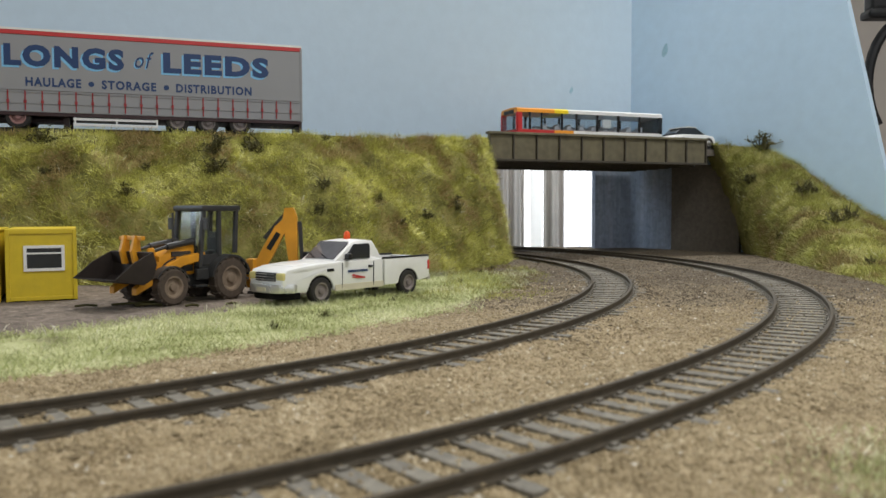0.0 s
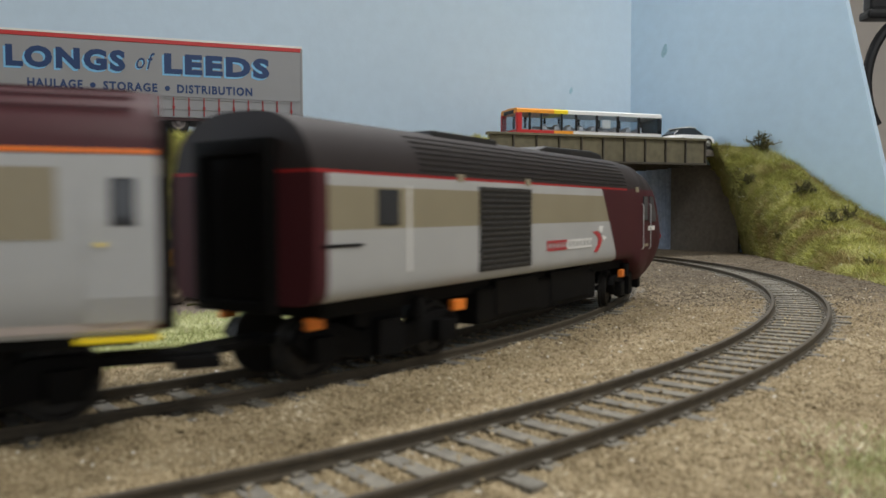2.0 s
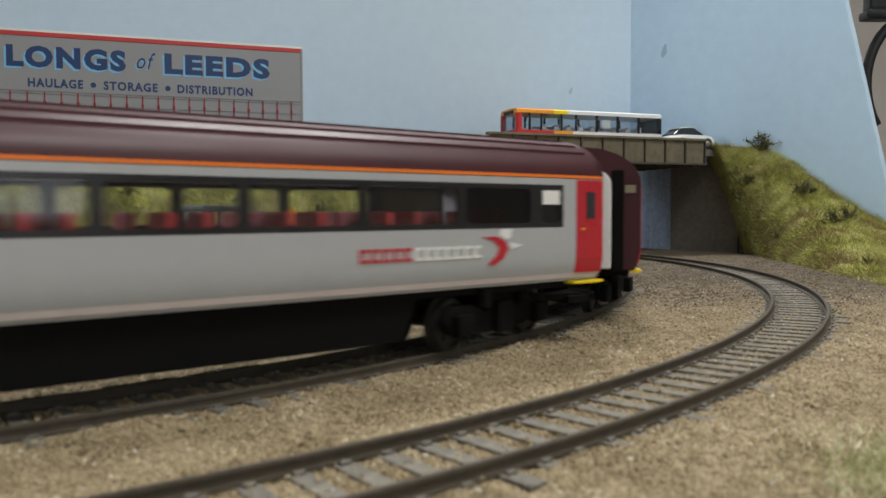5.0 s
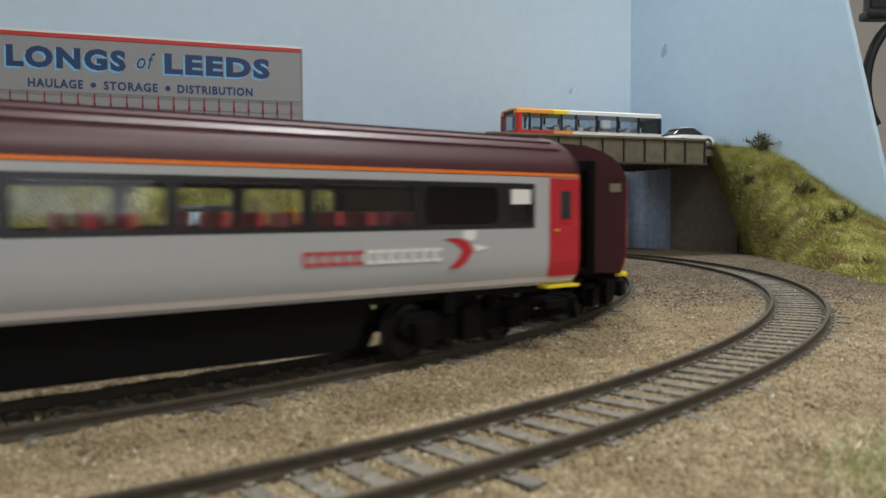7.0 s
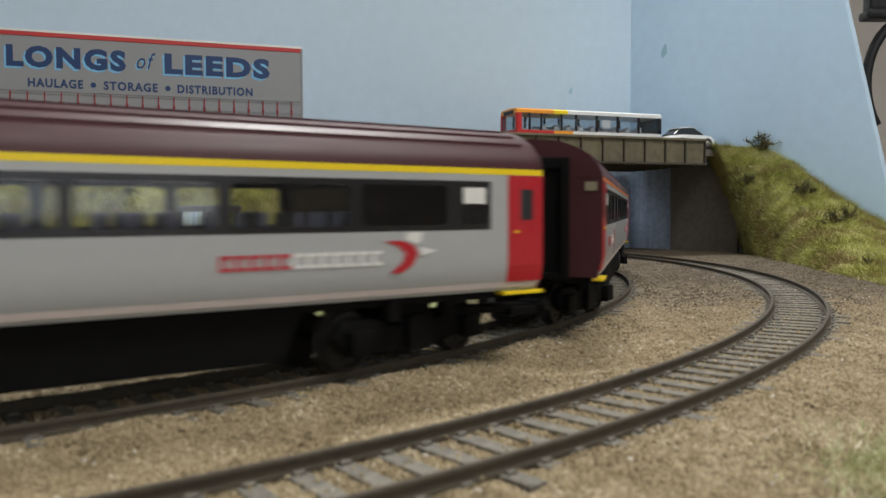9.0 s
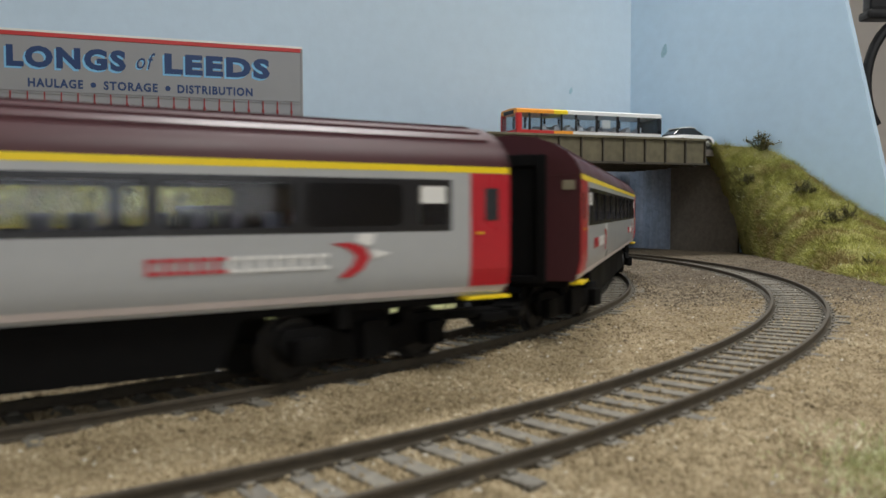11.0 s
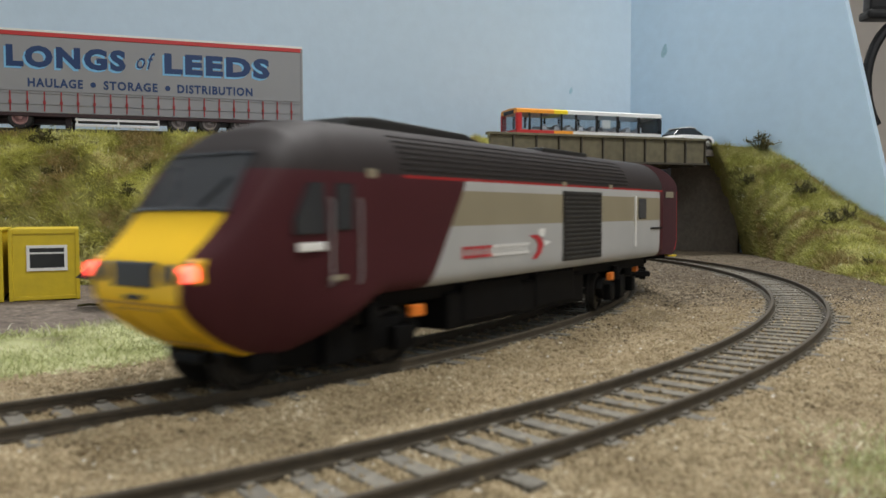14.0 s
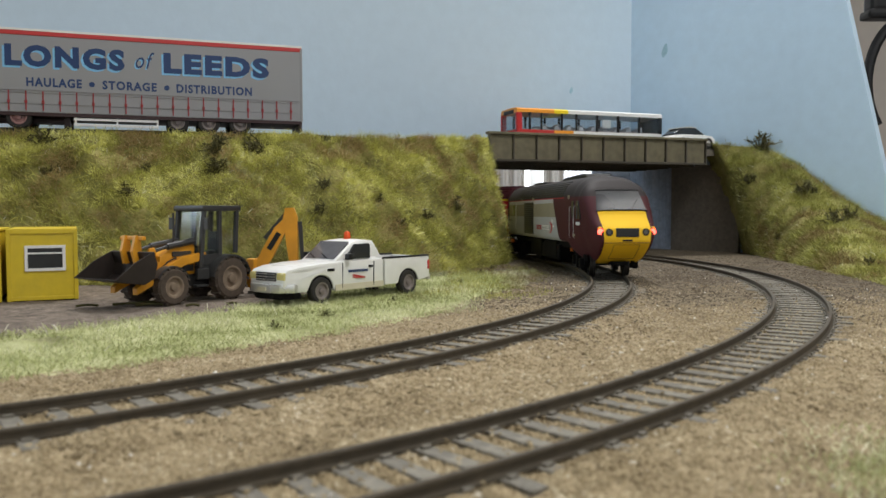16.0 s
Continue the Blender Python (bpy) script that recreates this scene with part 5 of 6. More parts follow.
# ---- articulated lorry on the road ----
def lorry():
    L = 182.0
    o = thing("articulated_lorry", "grey curtain-sided lorry trailer with blue lettering on the road", "lorry", at(-87.4, 497, 79.2, 0, 0, 199.4))
    bm = bmesh.new(); box(bm, 0.4, L, -33.6, -0.4, 9.4, 53.6, 0.3); part("trailer_body", bm, M_TRAILER, o, "light grey curtain-sided box")
    bm = bmesh.new(); box(bm, 0, L + 0.4, -34, 0, 52.0, 54.4, 0.3); part("roof_rail", bm, M_TRED, o, "red roof rail")
    bm = bmesh.new(); box(bm, -0.1, L, -34.1, 0.1, 54.4, 55.6, 0.2); part("roof", bm, M_WHITE, o, "white trailer roof")
    bm = bmesh.new(); box(bm, -0.3, 1.0, -34, 0.05, 9, 54, 0.2); part("rear_frame", bm, M_TRAILER, o)
    bm = bmesh.new(); box(bm, 0, L, -33, -0.6, 7.4, 9.4, 0.2); box(bm, 0, 1.6, -32, -1, 3.0, 7.4, 0.2); part("chassis", bm, M_CHASSIS, o, "dark maroon trailer chassis")
    for z in (14.0, 20.2, 21.6):
        bm = bmesh.new(); box(bm, 1, L, -0.42, 0.02, z, z + 0.3); part("curtain_seam", bm, M_TRAILER, o)
    strap = None
    for k in range(20):
        m = at(7.0 + 8.65 * k, 0, 0)
        if strap is None:
            bm = bmesh.new(); box(bm, -0.35, 0.35, -0.4, 0.25, 10.2, 21.2, 0.08); box(bm, -0.7, 0.7, -0.4, 0.5, 14.2, 16.0, 0.15)
            strap = part("strap", bm, M_STRAP, o, "red curtain tension strap", m)
        else:
            same(strap, o, m)
    wheels = [(73.7, 6.5), (56, 6.5), (37.6, 6.5)]
    for x, r in wheels:
        for y, s in ((-4.0, 1), (-30, -1)):
            road_wheel(o, x, y, r, 5.0, M_LORRY_RIM, s, 0.6)
        bm = bmesh.new()
        arc = [(x + 8 * math.cos(a), 6.5 + 8 * math.sin(a)) for a in np.linspace(0.25, math.pi - 0.25, 9)]
        prism(bm, arc + [(px * 1.0, pz - 0.7) for px, pz in arc[::-1]], -7.0, -1.2, "y"); part("mudguard", bm, M_BLACK, o)
    bm = bmesh.new()
    for z in (2.4, 5.6):
        box(bm, 84.6, 130, -2.2, -1.2, z, z + 1.5, 0.2)
    for x in (85, 107, 129):
        box(bm, x - 0.5, x + 0.5, -2.0, -1.4, 2.4, 9.4)
    part("side_guard", bm, M_WHITE, o, "white side guard rails")
    for y in (-8, -26):
        bm = bmesh.new(); box(bm, 132.4, 135.6, y - 1.6, y + 1.6, 1.0, 8.6, 0.2); box(bm, 131.6, 136.4, y - 2, y + 2, 0, 1, 0.2); part("landing_leg", bm, M_CHASSIS, o)
    bm = bmesh.new(); box(bm, 136, 190, -21, -13, 4.6, 7.2, 0.3); part("tractor_chassis", bm, M_CHASSIS, o)
    for y, s in ((-4.4, 1), (-29.6, -1)):
        road_wheel(o, 158.2, y, 6.7, 6.0, bpy.data.materials["red_road_rim"], s, 0.6)
    bm = bmesh.new(); arc = [(158.2 + 8.2 * math.cos(a), 6.7 + 8.2 * math.sin(a)) for a in np.linspace(0.35, math.pi - 0.35, 9)]
    prism(bm, arc + [(px, pz - 0.7) for px, pz in arc[::-1]], -8, -1.2, "y"); part("mudguard", bm, M_BLACK, o)
    # lettering on the side that faces the tracks
    def put(text, x_left, x_right, z, cap, mt, y, bold, lb, shear=0.0):
        size = cap / 0.70
        t = lettering(text, size, mt, o, Matrix.Identity(4), 0.04, "lettering", lb, shear, 1.0, bold)
        lo, hi = text_width(t)
        k = (x_left - x_right) / (hi - lo)
        t.data.transform(Matrix.Diagonal((k, 1, 1, 1)))
        t.matrix_basis = at(x_left + lo * k - 2.3, y, z, 90, 0, 180)
    for dx, dz, mt, y, lb in ((1.1, -1.1, M_CYAN, -0.30, "light blue shade behind the letters"), (0, 0, M_NAVY, -0.20, "navy blue lettering")):
        put("LONGS", 166.5 + dx, 104.6 + dx, 35.6 + dz, 10.6, mt, y, 0.8, lb)
        put("of", 98.8 + dx * .6, 88.4 + dx * .6, 37.0 + dz * .6, 9.5, mt, y, 0.05, lb, 0.35)
        put("LEEDS", 83.4 + dx, 22.3 + dx, 35.6 + dz, 10.6, mt, y, 0.8, lb)
    for tx, a, b in (("HAULAGE", 156, 127.6), ("STORAGE", 116.8, 87.4), ("DISTRIBUTION", 76.4, 32.8)):
        put(tx, a, b, 24.0, 4.6, M_NAVY, -0.22, 0.24, "small navy blue lettering")
    for x in (122.3, 81.8):
        bm = bmesh.new(); turned(bm, [(-0.42, 1.55), (-0.2, 1.55)], (x - 2.3, 0, 26.2), "y", 10); part("dot", bm, M_NAVY, o)


material("red_road_rim", (0.30, 0.16, 0.15), 0.5)
material("muddy_tyre", (0.075, 0.055, 0.04), 0.9, vary=0.4, grain=500)
lorry()

M_JCB = material("loader_yellow_orange", (0.66, 0.29, 0.015), 0.5, vary=0.2, grain=200, coarse=90)
M_JBLACK = material("dusty_black_cab", (0.03, 0.03, 0.03), 0.5, vary=0.3, grain=300)
M_LGLASS = clear_glass("dusty_cab_glass", (0.88, 0.92, 0.90), 0.9, 0.12)
M_BUCKET = material("worn_dark_bucket", (0.030, 0.022, 0.018), 0.6, 0.3, vary=0.4, grain=200)
M_RIM = material("dusty_grey_rim", (0.22, 0.165, 0.115), 0.8, vary=0.35, grain=300)


def backhoe():
    o = thing("backhoe_loader", "yellow and black backhoe loader with raised folded arm in the yard", "digger", at(-98.2, 336.6, GROUND + 0.1, 0, 0, -123.4))
    for y, s in ((9.6, 1), (-9.6, -1)):
        road_wheel(o, 0, y, 8.7, 5.4, M_RIM, s, 0.58, "rear_wheel", "large muddy tyre with lugs", 16)
        road_wheel(o, 28.8, y, 7.2, 4.8, M_RIM, s, 0.58, "front_wheel", "muddy tyre with lugs", 16)
    bm = bmesh.new(); box(bm, -12, 34, -4, 4, 6, 11, 0.5); box(bm, -3, 3, -9, 9, 7.4, 10, 0.4); box(bm, 26.6, 31, -8, 8, 6, 8.4, 0.4); part("chassis", bm, M_JBLACK, o)
    bm = bmesh.new()
    prism(bm, [(13, 11), (13, 23), (17, 23.6), (25, 21.6), (30.5, 18.5), (32, 11)], -4.8, 4.8, "y", bevel=0.8); part("bonnet", bm, M_JCB, o, "yellow bonnet", smooth=True)
    bm = bmesh.new(); box(bm, 14, 26, 4.7, 5.1, 12.4, 15.0, 0.1); part("side_grille", bm, M_JBLACK, o)
    bm = bmesh.new(); box(bm, 32.3, 33.2, -4, 4, 11.5, 16.6, 0.2); part("front_grille", bm, M_JBLACK, o)
    # cab: posts, roof, glass, seat
    bm = bmesh.new(); box(bm, -5, 13.4, -8.2, 8.2, 10, 14.5, 0.4); part("cab_floor", bm, M_JBLACK, o)
    for y in (-8, 8):
        for a, b in (((13.2, 14), (10.6, 37)), ((3.0, 14), (3.0, 37)), ((-5.4, 19), (-6.4, 37)), ((13.2, 14), (13.2, 14.2))):
            bm = bmesh.new(); tube(bm, [(a[0], y, a[1]), (b[0], y, b[1])], 1.2, 6); part("cab_post", bm, M_JBLACK, o)
        bm = bmesh.new(); prism(bm, [(12.6, 14.5), (10.2, 36.6), (3.6, 36.6), (3.6, 14.5)], y - 0.12, y + 0.12, "y"); g = part("side_window", bm, M_LGLASS, o); g.visible_shadow = False
        bm = bmesh.new(); prism(bm, [(2.4, 15), (2.4, 36.6), (-6, 36.6), (-5.2, 19.5)], y - 0.12, y + 0.12, "y"); g = part("side_window", bm, M_LGLASS, o); g.visible_shadow = False
        # rear fender
        arc = [(10.4 * math.cos(a), 8.7 + 10.0 * math.sin(a)) for a in np.linspace(0.12, math.pi - 0.1, 12)]
        bm = bmesh.new(); prism(bm, arc + [(px * 0.93, 8.7 + (pz - 8.7) * 0.92) for px, pz in arc[::-1]], y * 1.56 if y < 0 else 6.6, -6.6 if y < 0 else y * 1.56, "y"); part("rear_fender", bm, M_JBLACK, o, smooth=True)
        arc = [(28.8 + 8.3 * math.cos(a), 7.2 + 8.2 * math.sin(a)) for a in np.linspace(0.5, math.pi - 0.2, 9)]
        bm = bmesh.new(); prism(bm, arc + [(28.8 + (px - 28.8) * 0.93, 7.2 + (pz - 7.2) * 0.92) for px, pz in arc[::-1]], min(y * 0.9, y * 1.45), max(y * 0.9, y * 1.45), "y"); part("front_fender", bm, M_JBLACK, o, smooth=True)
        bm = bmesh.new(); box(bm, 11, 17, min(y, y * 1.3), max(y, y * 1.3), 6, 7, 0.2); box(bm, 10, 16, min(y, y * 1.25), max(y, y * 1.25), 9, 13.4, 0.5); part("step_tank", bm, M_JBLACK, o)
        # loader arm and rams
        bm = bmesh.new()
        prism(bm, [(10.5, 17), (10.5, 20), (22, 18.5), (36, 12.4), (43, 7.6), (43, 5), (35, 8.6), (21, 15)], y * 0.86 - 1.5, y * 0.86 + 1.5, "y", bevel=0.3); part("loader_arm", bm, M_JCB, o, "yellow loader arm")
        bm = bmesh.new(); tube(bm, [(14, y * 0.62, 24.5), (27, y * 0.66, 22.6)], 1.3, 8); tube(bm, [(27, y * 0.66, 22.6), (38, y * 0.7, 20.0)], 0.7, 8); part("ram", bm, M_JBLACK, o, "black hydraulic ram")
        bm = bmesh.new(); prism(bm, [(30, 13), (33.4, 22.5), (35.6, 22.3), (38, 17), (40, 9), (38, 8.4), (35, 15.4), (32, 12.4)], y * 0.72 - 0.6, y * 0.72 + 0.6, "y", bevel=0.2); part("tilt_link", bm, M_JCB, o, "yellow bucket link")
    for k, (x, z) in enumerate(((16, 15.5), (19, 14), (22, 16), (24, 12.5))):
        bm = bmesh.new(); tube(bm, [(x, 5.4, z), (x + 2.5, 7.2, z + 2.2), (x + 6, 6.4, z + 0.5), (x + 9, 6.2, z - 2.5)], 0.35, 5); part("hose", bm, M_JBLACK, o, "black hydraulic hose")
    bm = bmesh.new(); box(bm, 15.4, 24.5, 4.9, 5.5, 18.6, 20.6, 0.1); part("bonnet_mark", bm, M_JBLACK, o, "dark plain maker's panel")
    bm = bmesh.new(); box(bm, 33.0, 33.6, -9.5, 9.5, 17.2, 19.4, 0.3); part("cross_beam", bm, M_JCB, o, "yellow loader cross beam")
    bm = bmesh.new(); box(bm, 3.4, 12.9, 8.0, 8.5, 14.6, 19.0, 0.3); part("door_panel", bm, M_JBLACK, o, "black lower cab door")
    bm = bmesh.new(); prism(bm, [(13.0, 14.6), (10.5, 36.6), (10.2, 36.6), (12.7, 14.6)], -7.6, 7.6, "y"); g = part("windscreen", bm, M_LGLASS, o); g.visible_shadow = False
    bm = bmesh.new(); box(bm, -8, 12.4, -9.4, 9.4, 36.6, 39.0, 0.9); part("cab_roof", bm, M_JBLACK, o, "black cab roof", smooth=True)
    bm = bmesh.new(); box(bm, -1, 4, -2.6, 2.6, 14.5, 20, 0.6); box(bm, -2, -0.4, -2.6, 2.6, 18, 28, 0.6); part("driver_seat", bm, M_JBLACK, o)
    bm = bmesh.new(); tube(bm, [(9, 0, 14), (8, 0, 22)], 0.6, 6); turned(bm, [(22, 2.2), (22.4, 2.2)], (8, 0, 0), "z", 12); part("steering_column", bm, M_JBLACK, o)
    bm = bmesh.new(); tube(bm, [(17, -3.4, 20), (17, -3.4, 36)], 0.5, 6); part("exhaust_pipe", bm, M_JBLACK, o)
    for y in (-11, 11):
        bm = bmesh.new(); tube(bm, [(11, y * 0.75, 33), (12.5, y, 33)], 0.3, 5); box(bm, 12, 12.6, y - 1.2, y + 1.2, 29, 34, 0.2); part("mirror", bm, M_JBLACK, o)
    # bucket
    bm = bmesh.new()
    prism(bm, [(42.5, 12.5), (41.2, 8), (42.4, 3.4), (46, 1.4), (58, 3.4), (58, 3.0), (46, 0.6), (41.8, 2.6), (40.2, 8), (41.6, 12.8)], -13, 13, "y")
    for y in (-13, 12.4):
        prism(bm, [(42.5, 12.5), (41.2, 8), (42.4, 3.4), (46, 1.4), (58, 3.2), (50, 9)], y, y + 0.6, "y")
    bk = part("bucket", bm, M_BUCKET, o, "worn dark steel loader bucket", at(-3, 0, 8.5))
    bm = bmesh.new(); prism(bm, [(40, 10), (41, 20.5), (43, 21), (44.6, 15), (43.4, 10)], -4, -2.6, "y"); prism(bm, [(40, 10), (41, 20.5), (43, 21), (44.6, 15), (43.4, 10)], 2.6, 4, "y"); box(bm, 40.6, 42.4, -7, 7, 19, 20.6, 0.3)
    part("bucket_bracket", bm, M_JCB, o, "yellow bucket bracket", at(-3, 0, 6.5))
    # rear arm
    bm = bmesh.new(); box(bm, -13.4, -10.6, -10, 11, 7, 10, 0.4); box(bm, -16.5, -13, 6.4, 11, 3.4, 16, 0.5); part("kingpost", bm, M_JCB, o, "yellow kingpost")
    base, elbow, tip = Vector((-15.5, 9, 8)), Vector((-25, 21.5, 33)), Vector((-25.6, 22.8, 13))
    side = (elbow - base).cross(Vector((0, 0, 1))).normalized()

    def limb(name, pts, widths, thick, mt, lb):
        bm = bmesh.new()
        up, dn = [], []
        for i, (p, w) in enumerate(zip(pts, widths)):
            d = (pts[min(i + 1, len(pts) - 1)] - pts[max(i - 1, 0)]).normalized()
            nrm = side.cross(d).normalized()
            up.append(p + nrm * w); dn.append(p - nrm * w)
        ring = up + dn[::-1]
        lo = [bm.verts.new(q + side * thick) for q in ring]; hi = [bm.verts.new(q - side * thick) for q in ring]
        bm.faces.new(lo); bm.faces.new(hi[::-1])
        k = len(ring)
        for i in range(k):
            bm.faces.new((lo[i], hi[i], hi[(i + 1) % k], lo[(i + 1) % k]))
        bmesh.ops.recalc_face_normals(bm, faces=bm.faces[:])
        return part(name, bm, mt, o, lb)
    boom = limb("boom", [base, base.lerp(elbow, .35) + Vector((0, 0, 1)), base.lerp(elbow, .72) + Vector((0, 0, 2.4)), elbow], [2.0, 2.8, 2.5, 2.0], 1.9, M_JCB, "yellow digger boom")
    top = elbow + (elbow - tip).normalized() * 5
    limb("dipper", [top, elbow + Vector((0, 0, 1)), elbow.lerp(tip, .5), tip], [1.8, 3.0, 2.5, 1.7], 2.1, M_JCB, "yellow dipper arm")
    limb("dipper_ram", [base.lerp(elbow, .45) + Vector((1.5, -2, 5.5)), top + Vector((0.6, -0.8, -1.2))], [0.8, 0.5], 0.7, M_JBLACK, "hydraulic ram")
    limb("digging_bucket", [tip + Vector((-0.5, .5, 1)), tip + Vector((-2, 2.4, -3)), tip + Vector((0.5, -0.8, -7)), tip + Vector((3.5, -4, -8))], [1.6, 2.6, 2.4, 0.6], 2.6, M_BUCKET, "dark digging bucket")
    limb("bucket_ram", [elbow + Vector((-2.5, 3.2, -1)), tip + Vector((-2.2, 3.0, 1))], [0.9, 0.7], 0.8, M_JBLACK, "hydraulic ram")
    for y in (-9, 9):
        bm = bmesh.new(); box(bm, -16.8, -13.6, y - 1.4, y + 1.4, 2.0, 13, 0.4); box(bm, -18, -13, y - 2, y + 2, 0.6, 2, 0.3); part("stabiliser", bm, M_JBLACK, o)
    # maker's mark on the boom as a plain plate
    mid = base.lerp(elbow, .55) + Vector((0, 0, 1.8))
    d = (elbow - base).normalized()
    for sg in (-1, 1):
        bm = bmesh.new()
        nr = side.cross(d).normalized()
        q = [mid + d * a * 4.2 + nr * b * 1.1 + side * sg * 2.0 for a, b in ((-1, -1), (1, -1), (1, 1), (-1, 1))]
        w = [v - side * sg * 0.3 for v in q]
        A = [bm.verts.new(v) for v in q]; B = [bm.verts.new(v) for v in w]
        bm.faces.new(A); bm.faces.new(B[::-1])
        for i in range(4):
            bm.faces.new((A[i], B[i], B[(i + 1) % 4], A[(i + 1) % 4]))
        part("maker_plate", bm, M_BLACK, boom, "black plain maker's plate")


backhoe()


# ---- pickup truck ----
def loft(bm, sections, mat=0):
    rings = [[bm.verts.new((x, y, z)) for y, z in ring] for x, ring in sections]
    k = len(rings[0])
    for p, q in zip(rings, rings[1:]):
        for i in range(k):
            bm.faces.new((p[i], q[i], q[(i + 1) % k], p[(i + 1) % k])).material_index = mat
    bm.faces.new(rings[0]); bm.faces.new(rings[-1][::-1])
    bmesh.ops.recalc_face_normals(bm, faces=bm.faces[:])
    return bm


def shell_ring(w, z0, z1, crown=0.6, tuck=0.9):
    """A car body's cross-section: tucked sill, flat flank, crowned top."""
    half = [(w * tuck, z0), (w * 0.985, z0 + (z1 - z0) * 0.2), (w, z0 + (z1 - z0) * 0.55), (w * 0.97, z1 - (z1 - z0) * 0.14), (w * 0.88, z1 - crown * 0.3), (w * 0.5, z1 + crown * 0.2)]
    return half + [(-y, z) for y, z in half[::-1]]


M_PGLASS = material("grey_tinted_glass", (0.11, 0.11, 0.12), 0.12)
M_CREAM = material("cream_lower_paint", (0.60, 0.55, 0.42), 0.45, vary=0.06)
M_CHROME = material("chrome", (0.62, 0.62, 0.60), 0.3, 0.7)
M_AMBER = material("amber_lens", (0.66, 0.58, 0.24), 0.2)


def arch_arc(x, r, n=12):
    return [(x + r * math.cos(a), 5.1 + r * 0.97 * math.sin(a)) for a in np.linspace(math.pi - 0.12, 0.12, n)]


def soften(bm, taper_from, taper):
    """Plan taper of the nose and a slight tumblehome of the flanks."""
    for v in bm.verts:
        k = 1.0
        if v.co.x > taper_from:
            k -= taper * ((v.co.x - taper_from) / 9.0) ** 2
        if v.co.z < 7.5:
            k -= 0.05 * (7.5 - v.co.z) / 3.0
        if v.co.z > 12.5:
            k -= 0.05 * (v.co.z - 12.5) / 4.0
        v.co.y *= k
    return bm


